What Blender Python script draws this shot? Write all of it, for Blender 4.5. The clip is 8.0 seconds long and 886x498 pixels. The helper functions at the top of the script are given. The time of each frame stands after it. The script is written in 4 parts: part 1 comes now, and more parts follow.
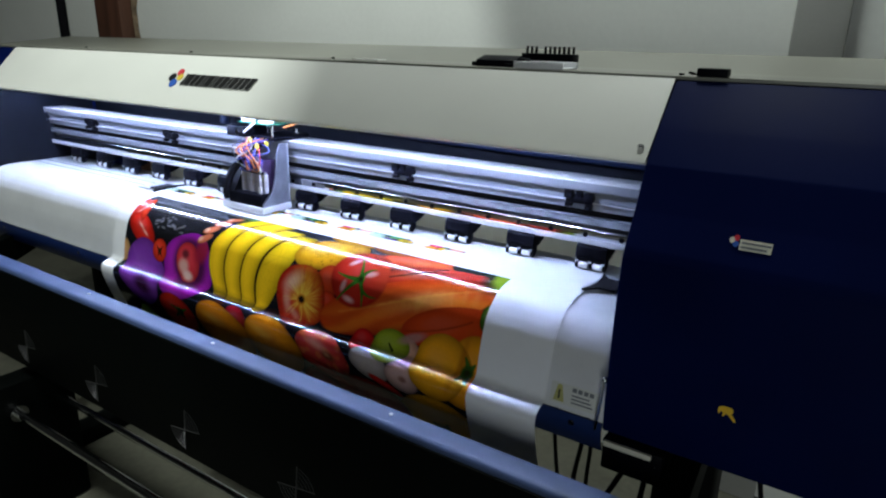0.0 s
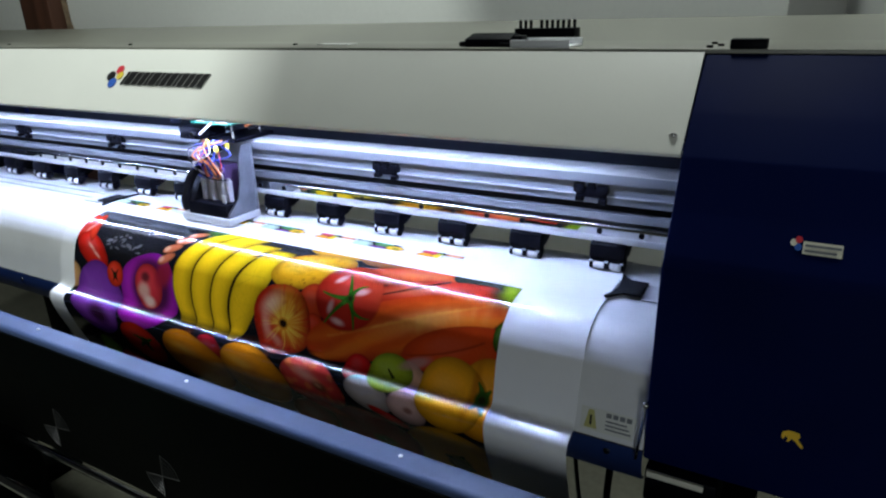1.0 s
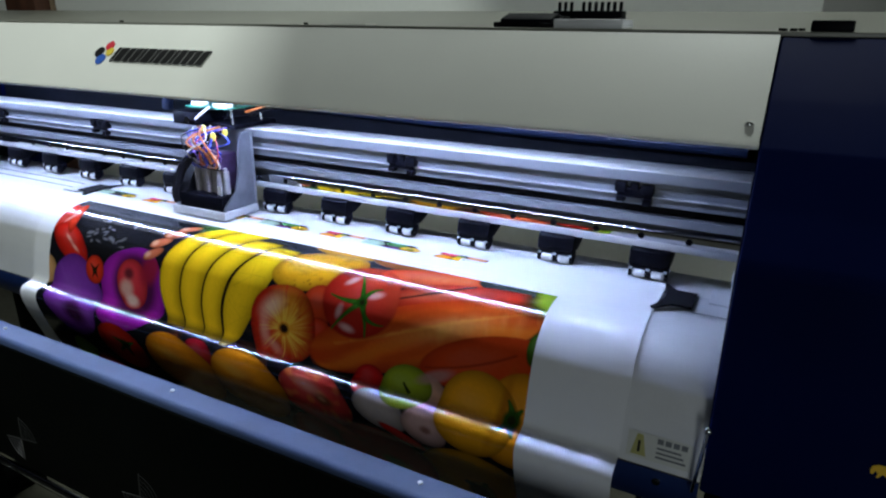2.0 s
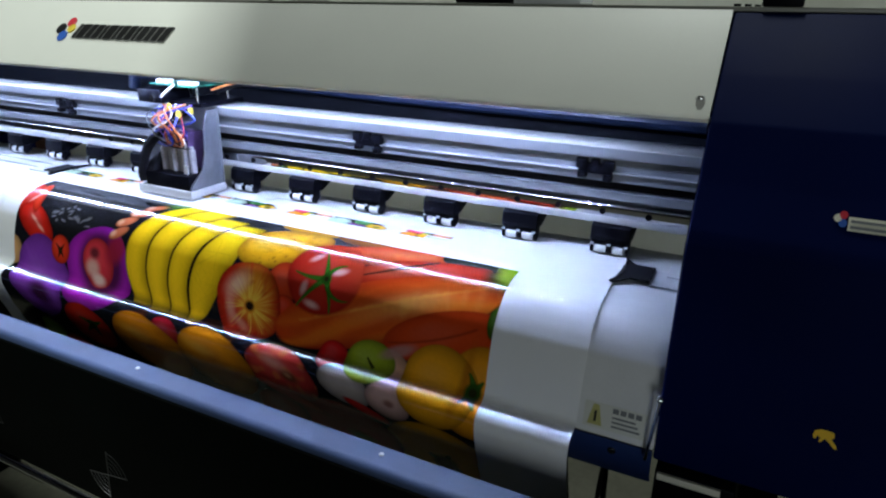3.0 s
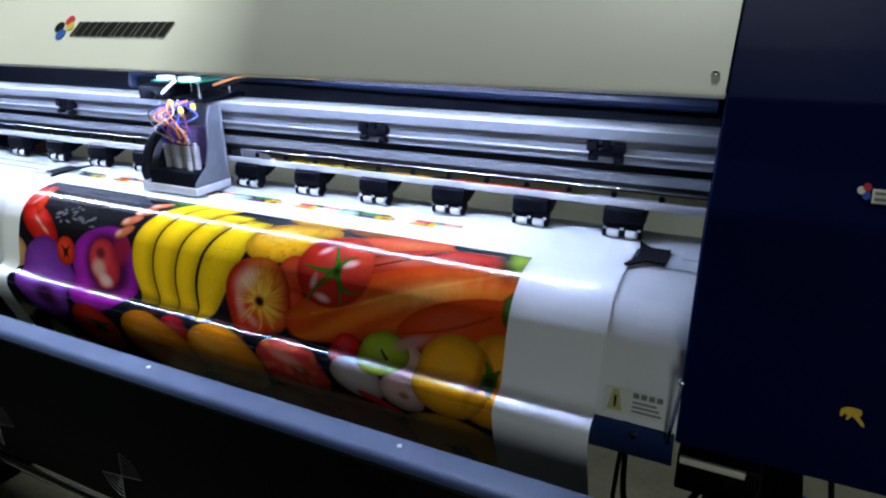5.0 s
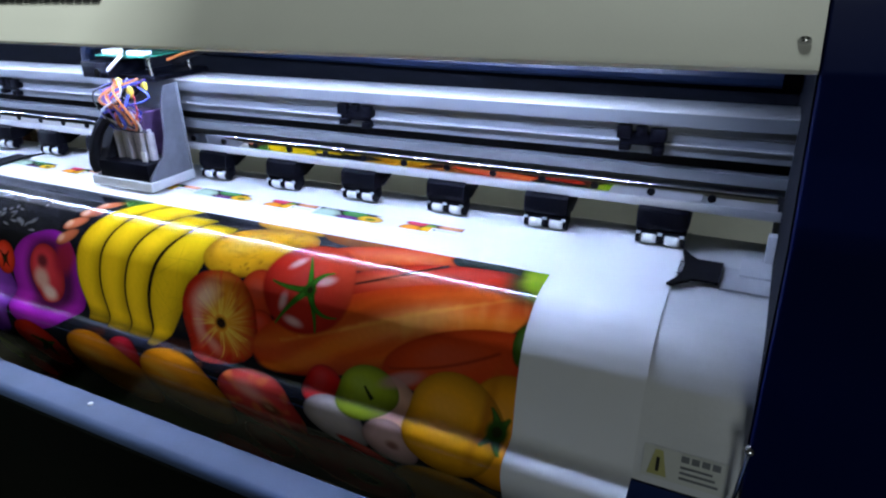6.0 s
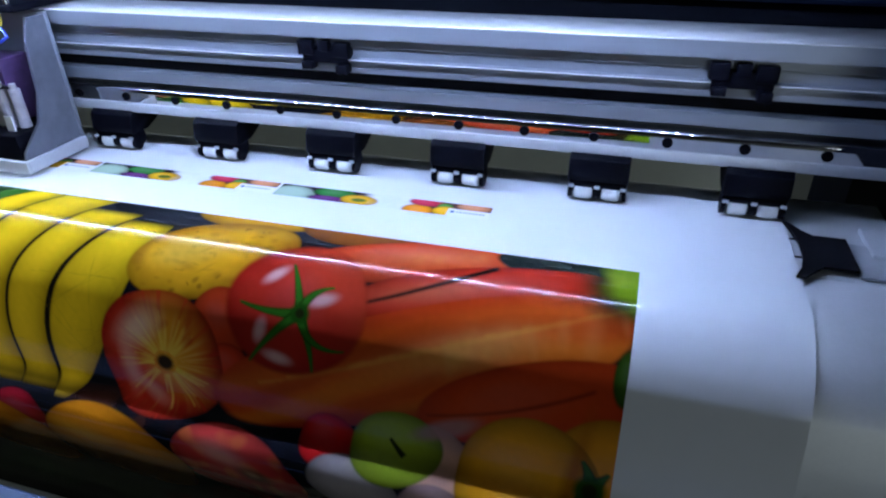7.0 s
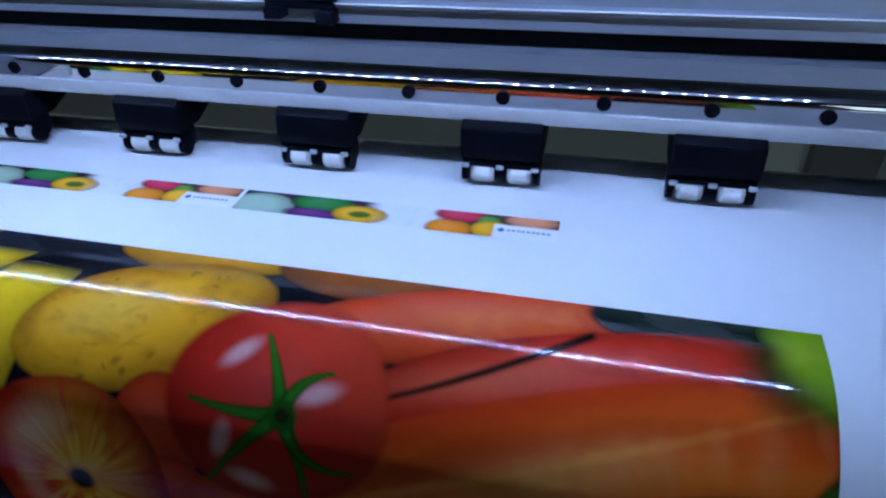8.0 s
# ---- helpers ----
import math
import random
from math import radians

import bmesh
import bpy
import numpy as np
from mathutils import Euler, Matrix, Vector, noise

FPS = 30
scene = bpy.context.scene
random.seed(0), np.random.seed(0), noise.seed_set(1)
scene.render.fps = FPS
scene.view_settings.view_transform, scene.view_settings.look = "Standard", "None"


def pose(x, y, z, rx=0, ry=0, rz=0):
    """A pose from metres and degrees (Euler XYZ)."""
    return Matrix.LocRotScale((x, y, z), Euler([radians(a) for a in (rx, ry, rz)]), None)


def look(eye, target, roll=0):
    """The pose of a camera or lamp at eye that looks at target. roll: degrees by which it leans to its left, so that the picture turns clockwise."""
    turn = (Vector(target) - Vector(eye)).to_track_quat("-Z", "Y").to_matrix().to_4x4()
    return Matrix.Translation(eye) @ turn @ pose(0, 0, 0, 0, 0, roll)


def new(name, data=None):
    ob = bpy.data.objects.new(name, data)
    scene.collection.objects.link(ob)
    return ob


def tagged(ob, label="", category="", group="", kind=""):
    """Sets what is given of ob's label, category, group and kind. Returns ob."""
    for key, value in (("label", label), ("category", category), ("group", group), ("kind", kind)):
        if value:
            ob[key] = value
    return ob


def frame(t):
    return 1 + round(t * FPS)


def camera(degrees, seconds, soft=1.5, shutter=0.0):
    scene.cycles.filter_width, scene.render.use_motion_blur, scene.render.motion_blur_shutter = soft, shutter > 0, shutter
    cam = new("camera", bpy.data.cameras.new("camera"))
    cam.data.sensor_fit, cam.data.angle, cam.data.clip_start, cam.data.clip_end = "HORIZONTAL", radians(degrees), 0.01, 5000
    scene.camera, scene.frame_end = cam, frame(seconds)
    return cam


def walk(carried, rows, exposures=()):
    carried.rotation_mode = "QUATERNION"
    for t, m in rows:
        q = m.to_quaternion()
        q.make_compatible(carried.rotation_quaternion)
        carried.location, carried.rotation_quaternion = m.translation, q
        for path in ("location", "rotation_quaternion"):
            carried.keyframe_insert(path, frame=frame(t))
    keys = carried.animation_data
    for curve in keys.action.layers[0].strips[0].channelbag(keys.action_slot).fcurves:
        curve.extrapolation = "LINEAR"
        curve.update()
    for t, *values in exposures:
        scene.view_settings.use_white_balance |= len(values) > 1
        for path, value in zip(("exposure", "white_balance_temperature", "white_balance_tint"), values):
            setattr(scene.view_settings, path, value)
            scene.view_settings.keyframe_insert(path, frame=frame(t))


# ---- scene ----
cam = camera(68.9, 8.0, soft=2.2)
PATH = [
    (0, (0.37, -1.061, 1.289), (-0.662, 0.538, 0.677), 1.3),
    (0.5, (0.315, -0.989, 1.291), (-0.649, 0.626, 0.614), -0.7),
    (1, (0.246, -0.961, 1.308), (-0.681, 0.666, 0.606), -1.8),
    (1.5, (0.166, -0.954, 1.296), (-0.865, 0.64, 0.668), 1.1),
    (2, (0.144, -0.913, 1.254), (-0.736, 0.757, 0.592), 0.6),
    (2.2, (0.151, -0.911, 1.244), (-0.725, 0.753, 0.563), 0.5),
    (3.3, (0.179, -0.902, 1.245), (-0.626, 0.788, 0.539), 0.3),
    (3.5, (0.179, -0.897, 1.252), (-0.611, 0.8, 0.547), -0.3),
    (4, (0.162, -0.913, 1.229), (-0.664, 0.752, 0.491), 0.2),
    (4.5, (0.159, -0.911, 1.227), (-0.669, 0.749, 0.48), -0.6),
    (4.7, (0.161, -0.914, 1.228), (-0.66, 0.763, 0.512), -0.8),
    (5.8, (0.128, -0.792, 1.235), (-0.743, 0.845, 0.486), -1.0),
    (6, (0.094, -0.736, 1.218), (-0.749, 0.886, 0.406), -1.9),
    (6.5, (-0.031, -0.63, 1.214), (-0.653, 1.04, 0.306), -2.2),
    (7, (-0.116, -0.589, 1.187), (-0.625, 1.058, 0.172), -1.1),
    (7.3, (-0.154, -0.55, 1.177), (-0.636, 1.105, 0.163), -0.6),
    (7.5, (-0.177, -0.506, 1.166), (-0.642, 1.13, 0.113), -0.4),
    (8, (-0.214, -0.404, 1.134), (-0.649, 1.174, -0.014), -2.4),
]
walk(cam, [(t, look(eye, target, roll)) for t, eye, target, roll in PATH],
     exposures=[(0.0, -0.10, 6150, 13), (0.5, -0.16, 6150, 13), (1.5, -0.38, 6150, 12), (2.0, -0.56, 6100, 12), (3.5, -0.22, 6250, 10.5), (4.5, -0.2, 6300, 10.5), (6.0, -0.54, 6200, 10), (7.0, -1.02, 5750, 10), (8.0, -1.62, 5150, 10)])

# ---- light, exposure ----
world = bpy.data.worlds.new("room_world")
scene.world = world
world.use_nodes = True
world.node_tree.nodes["Background"].inputs[0].default_value = (0.5, 0.55, 0.6, 1)
world.node_tree.nodes["Background"].inputs[1].default_value = 0.02


def area_lamp(name, at, aim, size_x, size_y, watts, colour):
    data = bpy.data.lights.new(name, "AREA")
    data.shape, data.size, data.size_y = "RECTANGLE", size_x, size_y
    data.energy, data.color = watts, colour
    ob = new(name, data)
    ob.matrix_basis = look(at, aim)
    return ob


LED_STRENGTH = 1200.0
area_lamp("ceiling_lamp_left", (-1.14, -0.95, 2.95), (-1.14, -0.75, 0.0), 0.14, 0.30, 41, (0.93, 1.0, 0.90))
# unseen fill lamp, added to brighten the wall behind the printer
area_lamp("back_fill_lamp", (-0.10, 0.46, 2.95), (-0.15, 0.56, 0.0), 0.14, 0.40, 30, (0.93, 1.0, 0.91))
# added fill from the front for the low sheet and apron; no opening there
area_lamp("front_fill_light", (1.35, -3.7, 1.0), (-0.2, -0.2, 0.85), 1.3, 1.9, 36, (0.93, 1.0, 0.95))


# ---- materials ----
def material(name, colour, rough=0.5, metal=0.0, vary=0.15, scale=8.0, bump=0.0, fine=120.0, emit=0.0, coat=0.0, rvary=0.1, stretch=(1, 1, 1), spec=0.5):
    m = bpy.data.materials.new(name)
    m.use_nodes = True
    n, l = m.node_tree.nodes, m.node_tree.links
    b = n["Principled BSDF"]
    co = n.new("ShaderNodeTexCoord")
    mp = n.new("ShaderNodeMapping")
    mp.inputs["Scale"].default_value = stretch
    l.new(co.outputs["Object"], mp.inputs["Vector"])
    big = n.new("ShaderNodeTexNoise")
    big.inputs["Scale"].default_value, big.inputs["Detail"].default_value = scale, 5
    l.new(mp.outputs["Vector"], big.inputs["Vector"])
    small = n.new("ShaderNodeTexNoise")
    small.inputs["Scale"].default_value, small.inputs["Detail"].default_value = fine, 3
    l.new(mp.outputs["Vector"], small.inputs["Vector"])
    mix = n.new("ShaderNodeMix")
    mix.data_type = "RGBA"
    c = colour
    mix.inputs["A"].default_value = (c[0] * (1 - vary), c[1] * (1 - vary), c[2] * (1 - vary), 1)
    mix.inputs["B"].default_value = (min(1, c[0] * (1 + vary)), min(1, c[1] * (1 + vary)), min(1, c[2] * (1 + vary)), 1)
    add = n.new("ShaderNodeMath")
    add.operation = "MULTIPLY_ADD"
    l.new(small.outputs["Fac"], add.inputs[0])
    add.inputs[1].default_value = 0.35
    l.new(big.outputs["Fac"], add.inputs[2])
    ramp = n.new("ShaderNodeMapRange")
    ramp.inputs["From Min"].default_value, ramp.inputs["From Max"].default_value = 0.45, 0.95
    l.new(add.outputs[0], ramp.inputs["Value"])
    l.new(ramp.outputs["Result"], mix.inputs["Factor"])
    l.new(mix.outputs["Result"], b.inputs["Base Color"])
    rr = n.new("ShaderNodeMapRange")
    rr.inputs["To Min"].default_value, rr.inputs["To Max"].default_value = max(0.02, rough * (1 - rvary)), min(1, rough * (1 + rvary))
    l.new(big.outputs["Fac"], rr.inputs["Value"])
    l.new(rr.outputs["Result"], b.inputs["Roughness"])
    b.inputs["Metallic"].default_value = metal
    b.inputs["Specular IOR Level"].default_value = spec
    b.inputs["Coat Weight"].default_value = coat
    if emit:
        b.inputs["Emission Color"].default_value = (*colour, 1)
        b.inputs["Emission Strength"].default_value = emit
    if bump:
        bp = n.new("ShaderNodeBump")
        bp.inputs["Strength"].default_value, bp.inputs["Distance"].default_value = bump, 0.002
        l.new(add.outputs[0], bp.inputs["Height"])
        l.new(bp.outputs["Normal"], b.inputs["Normal"])
    return m


def print_material(name):
    """Glossy ink on vinyl: the colours come from the picture painted below."""
    m = bpy.data.materials.new(name)
    m.use_nodes = True
    n, l = m.node_tree.nodes, m.node_tree.links
    b = n["Principled BSDF"]
    at = n.new("ShaderNodeVertexColor")
    at.layer_name = "ink"
    l.new(at.outputs["Color"], b.inputs["Base Color"])
    b.inputs["Roughness"].default_value = 0.105
    b.inputs["Specular IOR Level"].default_value = 0.45
    b.inputs["Coat Weight"].default_value = 0.0
    b.inputs["Coat Roughness"].default_value = 0.035
    b.inputs["Coat IOR"].default_value = 1.45
    co = n.new("ShaderNodeTexCoord")
    noi = n.new("ShaderNodeTexNoise")
    noi.inputs["Scale"].default_value, noi.inputs["Detail"].default_value = 90.0, 2
    l.new(co.outputs["Object"], noi.inputs["Vector"])
    bp = n.new("ShaderNodeBump")
    bp.inputs["Strength"].default_value, bp.inputs["Distance"].default_value = 0.12, 0.001
    l.new(noi.outputs["Fac"], bp.inputs["Height"])
    l.new(bp.outputs["Normal"], b.inputs["Normal"])
    return m


WHITE_PAINT = material("white_painted_steel", (0.72, 0.72, 0.66), 0.45, vary=0.05, scale=3, bump=0.05, fine=600)
GREY_TOP = material("grey_green_steel", (0.17, 0.17, 0.14), 0.38, vary=0.12, scale=5, bump=0.05, fine=500)
BLUE_PAINT = material("navy_painted_steel", (0.0008, 0.0044, 0.043), 0.6, vary=0.15, scale=6, bump=0.12, fine=900, spec=0.04)
BAR_PAINT = material("slate_blue_painted_steel", (0.050, 0.075, 0.155), 0.45, vary=0.15, scale=14, bump=0.05, fine=400, spec=0.3)
BLACK_PANEL = material("black_painted_panel", (0.0016, 0.0024, 0.0022), 0.55, vary=0.3, scale=7, spec=0.04)
BLACK = material("black_plastic", (0.0025, 0.0027, 0.005), 0.48, vary=0.3, scale=40, spec=0.05)
BAY_BLACK = material("matt_black_lining", (0.004, 0.005, 0.009), 0.8, vary=0.3, scale=9, spec=0.1)
SOFT_BLACK = material("black_rubber", (0.005, 0.005, 0.007), 0.7, vary=0.3, scale=60, spec=0.10)
DARK_BLUE = material("dark_blue_plastic", (0.012, 0.02, 0.05), 0.35, vary=0.3, scale=20)
ALU = material("brushed_aluminium", (0.31, 0.33, 0.37), 0.34, 0.6, vary=0.05, scale=14, bump=0.0, fine=400, rvary=0.05, stretch=(0.01, 1, 1))
ALU_DULL = material("dull_aluminium", (0.62, 0.63, 0.66), 0.45, 0.35, vary=0.1, scale=20, bump=0.03, fine=300)
CAP = material("pale_satin_aluminium", (0.80, 0.81, 0.83), 0.45, 0.15, vary=0.05, scale=20, stretch=(0.05, 1, 1))
POLISHED = material("polished_steel_strip", (0.66, 0.66, 0.68), 0.035, 1.0, vary=0.05, scale=25, stretch=(0.1, 1, 1))
CHROME = material("chrome", (0.75, 0.75, 0.76), 0.12, 1.0, vary=0.08, scale=20)
PLATEN = material("pale_platen_aluminium", (0.72, 0.73, 0.74), 0.42, 0.2, vary=0.06, scale=12, bump=0.03, fine=300)
VINYL = material("white_vinyl", (0.82, 0.83, 0.85), 0.09, vary=0.02, scale=4, bump=0.015, fine=60, coat=0.1)
WHITE_PLASTIC = material("white_plastic", (0.80, 0.80, 0.78), 0.4, vary=0.06, scale=60)
WALL = material("white_plaster", (0.82, 0.83, 0.78), 0.85, vary=0.05, scale=1.6, bump=0.12, fine=60)
# unseen walls, beam and ceiling: kept dark so they bounce little light
DARK_WALL = material("dark_unseen_surface", (0.05, 0.05, 0.048), 0.9, vary=0.2, scale=2)
CEILING = material("dark_unseen_ceiling", (0.08, 0.08, 0.075), 0.9, vary=0.05, scale=2)
CONCRETE = material("grey_concrete", (0.115, 0.112, 0.082), 0.75, vary=0.35, scale=3.5, bump=0.3, fine=45)
WOOD = material("dark_brown_wood", (0.10, 0.04, 0.022), 0.6, vary=0.4, scale=6, bump=0.3, fine=40, stretch=(3, 3, 0.3))
RAW_PLASTER = material("crumbled_plaster", (0.22, 0.16, 0.10), 0.9, vary=0.6, scale=25, bump=0.6, fine=60)
YELLOW = material("yellow_sticker", (0.80, 0.50, 0.02), 0.4, vary=0.05)
PAPER = material("cream_sticker", (0.72, 0.70, 0.58), 0.4, vary=0.05)
CLEAR_LABEL = material("faded_label", (0.66, 0.67, 0.62), 0.3, vary=0.05)
INK_GREY = material("grey_ink", (0.16, 0.17, 0.18), 0.5, vary=0.1)
INK_BLACK = material("black_ink", (0.012, 0.012, 0.012), 0.3, vary=0.1)
SILVER = material("silver_foil", (0.62, 0.62, 0.60), 0.25, 0.9, vary=0.1)
LOGO_RED = material("red_vinyl", (0.55, 0.03, 0.05), 0.4, vary=0.05)
LOGO_BLUE = material("blue_vinyl", (0.03, 0.10, 0.42), 0.4, vary=0.05)
LOGO_YELLOW = material("yellow_vinyl", (0.65, 0.50, 0.05), 0.4, vary=0.05)
PCB = material("green_circuit_board", (0.02, 0.16, 0.10), 0.35, vary=0.3, scale=120)
DAMPER = material("milky_damper_plastic", (0.42, 0.40, 0.42), 0.3, vary=0.2, scale=80)
PURPLE = material("purple_label", (0.06, 0.03, 0.09), 0.4, vary=0.3, scale=60)
WIRES = [material("wire_" + n, c, 0.4, vary=0.1) for n, c in (("blue", (0.03, 0.05, 0.35)), ("red", (0.4, 0.03, 0.03)), ("violet", (0.12, 0.06, 0.3)), ("orange", (0.5, 0.15, 0.04)), ("white", (0.6, 0.6, 0.62)), ("black", (0.01, 0.01, 0.012)))]
SATIN = material("satin_grey_steel", (0.20, 0.21, 0.25), 0.40, 0.6, vary=0.15, scale=40)
LED = material("lit_diode", (0.56, 0.68, 1.0), 0.4, vary=0.0, emit=LED_STRENGTH)
PRINT = print_material("printed_vinyl")


# ---- mesh helpers ----
def box(bm, x0, x1, y0, y1, z0, z1, bevel=0.0):
    v = [bm.verts.new((x, y, z)) for x in (x0, x1) for y in (y0, y1) for z in (z0, z1)]
    f = [bm.faces.new([v[i] for i in q]) for q in ((0, 1, 3, 2), (4, 6, 7, 5), (0, 4, 5, 1), (2, 3, 7, 6), (0, 2, 6, 4), (1, 5, 7, 3))]
    if bevel:
        e = list({e for q in f for e in q.edges})
        bmesh.ops.bevel(bm, geom=e, offset=bevel, segments=2, affect="EDGES", profile=0.5)
    return bm


def boxes(*specs, bevel=0.0):
    bm = bmesh.new()
    for s in specs:
        box(bm, *s, bevel=bevel)
    return bm


def prism(points, x0, x1, bm=None, bevel=0.0):
    """A closed outline in (y, z), drawn out along x."""
    bm = bm or bmesh.new()
    a = [bm.verts.new((x0, y, z)) for y, z in points]
    b = [bm.verts.new((x1, y, z)) for y, z in points]
    k = len(points)
    f = [bm.faces.new(a), bm.faces.new(b[::-1])]
    f += [bm.faces.new((a[i], b[i], b[(i + 1) % k], a[(i + 1) % k])) for i in range(k)]
    bmesh.ops.recalc_face_normals(bm, faces=f)
    if bevel:
        bmesh.ops.bevel(bm, geom=list({e for q in f for e in q.edges}), offset=bevel, segments=2, affect="EDGES", profile=0.5)
    return bm


def slab(points, z0, z1, bm=None, bevel=0.0):
    """A closed outline in (x, y), drawn out along z."""
    bm = bm or bmesh.new()
    a = [bm.verts.new((x, y, z0)) for x, y in points]
    b = [bm.verts.new((x, y, z1)) for x, y in points]
    k = len(points)
    f = [bm.faces.new(a), bm.faces.new(b[::-1])]
    f += [bm.faces.new((a[i], b[i], b[(i + 1) % k], a[(i + 1) % k])) for i in range(k)]
    bmesh.ops.recalc_face_normals(bm, faces=f)
    if bevel:
        bmesh.ops.bevel(bm, geom=list({e for q in f for e in q.edges}), offset=bevel, segments=2, affect="EDGES", profile=0.5)
    return bm


def sheet(points, x0, x1, thick, cuts=1):
    """An open line in (y, z) as a bent sheet with thickness, below or behind the line."""
    inner = []
    for i, (y, z) in enumerate(points):
        a, b = points[max(0, i - 1)], points[min(len(points) - 1, i + 1)]
        t = Vector((b[0] - a[0], b[1] - a[1])).normalized()
        inner.append((y - t.y * thick, z + t.x * thick))
    return prism(list(points) + inner[::-1], x0, x1)


def rod(bm, a, b, r, seg=14, r2=None):
    a, b = Vector(a), Vector(b)
    d = b - a
    m = Matrix.Translation((a + b) / 2) @ d.to_track_quat("Z", "Y").to_matrix().to_4x4()
    bmesh.ops.create_cone(bm, cap_ends=True, segments=seg, radius1=r, radius2=r if r2 is None else r2, depth=d.length, matrix=m)
    return bm


def rods(*specs, seg=14):
    bm = bmesh.new()
    for s in specs:
        rod(bm, *s[:3], seg=s[3] if len(s) > 3 else seg)
    return bm


def tube(points, r, seg=8, steps=6):
    """A round cable along a smooth line through the points."""
    pts = [Vector(p) for p in points]
    path = []
    for i in range(len(pts) - 1):
        p0, p1, p2, p3 = pts[max(0, i - 1)], pts[i], pts[i + 1], pts[min(len(pts) - 1, i + 2)]
        for k in range(steps):
            t = k / steps
            path.append(0.5 * (2 * p1 + (p2 - p0) * t + (2 * p0 - 5 * p1 + 4 * p2 - p3) * t * t + (3 * p1 - p0 - 3 * p2 + p3) * t ** 3))
    path.append(pts[-1])
    bm = bmesh.new()
    rings = []
    for i, p in enumerate(path):
        d = (path[min(len(path) - 1, i + 1)] - path[max(0, i - 1)]).normalized()
        side = d.orthogonal().normalized() if i == 0 else (side - d * side.dot(d)).normalized()
        up = d.cross(side)
        rings.append([bm.verts.new(p + (side * math.cos(a) + up * math.sin(a)) * r) for a in (2 * math.pi * j / seg for j in range(seg))])
    for a, b in zip(rings, rings[1:]):
        for j in range(seg):
            bm.faces.new((a[j], a[(j + 1) % seg], b[(j + 1) % seg], b[j]))
    bm.faces.new(rings[0][::-1])
    bm.faces.new(rings[-1])
    return bm


def mesh_of(name, bm, mat, sharp=35):
    me = bpy.data.meshes.new(name)
    bmesh.ops.recalc_face_normals(bm, faces=bm.faces)
    bm.to_mesh(me)
    bm.free()
    me.materials.append(mat)
    me.polygons.foreach_set("use_smooth", [True] * len(me.polygons))
    me.set_sharp_from_angle(angle=radians(sharp))
    return me


def part(name, bm, mat, parent, label="", at=(0, 0, 0), turn=(0, 0, 0), kind=""):
    """One mesh under a thing or a part; bm may be a mesh that is shared."""
    me = bm if isinstance(bm, bpy.types.Mesh) else mesh_of(name, bm, mat)
    ob = new(name, me)
    ob.parent = parent
    if parent is not None and parent.type == "EMPTY":
        ob.matrix_parent_inverse = Matrix.Translation(-parent.location)
    ob.matrix_basis = pose(*at, *turn)
    return tagged(ob, label, kind=kind)


def thing(name, at, label, category, group="", kind=""):
    ob = new(name)
    ob.location = at
    ob.empty_display_size = 0.1
    return tagged(ob, label, category, group, kind)


def single(name, bm, mat, label, category, group="", kind="", at=(0, 0, 0), turn=(0, 0, 0)):
    me = bm if isinstance(bm, bpy.types.Mesh) else mesh_of(name, bm, mat)
    ob = new(name, me)
    ob.matrix_basis = pose(*at, *turn)
    return tagged(ob, label, category, group, kind)


# ---- the room ----
def structure(name, bm, mat, label, category):
    return single(name, bm, mat, label, category, kind="structure")


structure("floor", boxes((-4.6, 3.2, -3.8, 1.0, -0.15, 0.0)), CONCRETE, "rough grey-green concrete floor, stained and scuffed", "floor")
structure("wall_north", boxes((-4.6, 3.2, 0.834, 1.0, 0.0, 3.2)), WALL, "off-white plastered wall behind the printer", "wall")
# unseen walls that only close the room, dark to cut bounce light
structure("wall_west", boxes((-4.75, -4.6, -3.8, 1.0, 0.0, 3.2)), DARK_WALL, "unseen side wall closing the room, dark to return little light", "wall")
structure("wall_east", boxes((3.2, 3.35, -3.8, 1.0, 0.0, 3.2)), DARK_WALL, "unseen side wall closing the room, dark to return little light", "wall")
structure("wall_south", boxes((-4.6, 3.2, -3.95, -3.8, 0.0, 3.2)), DARK_WALL, "unseen front wall closing the room, dark to return little light", "wall")
# added out of view: blocks the left lamp, shading the cover's right part
structure("shadow_beam", boxes((-0.94, -0.82, -3.8, 0.834, 2.23, 3.2), bevel=0.01), DARK_WALL, "unseen dark beam, added to cast the shadow edge on cover and wall", "beam")
# unseen as well, dark for the same reason
structure("ceiling", boxes((-4.6, 3.2, -3.8, 1.0, 3.2, 3.3)), CEILING, "unseen ceiling, dark to return little light", "ceiling")
# upright band, darker grey than the wall on both sides
structure("wall_pilaster", boxes((0.170, 0.287, 0.80, 0.836, 0.0, 3.2), bevel=0.004), material("darker_pilaster", (0.40, 0.40, 0.37), 0.85, vary=0.06), "shallow pilaster on the wall, darker grey than the wall beside it", "wall")


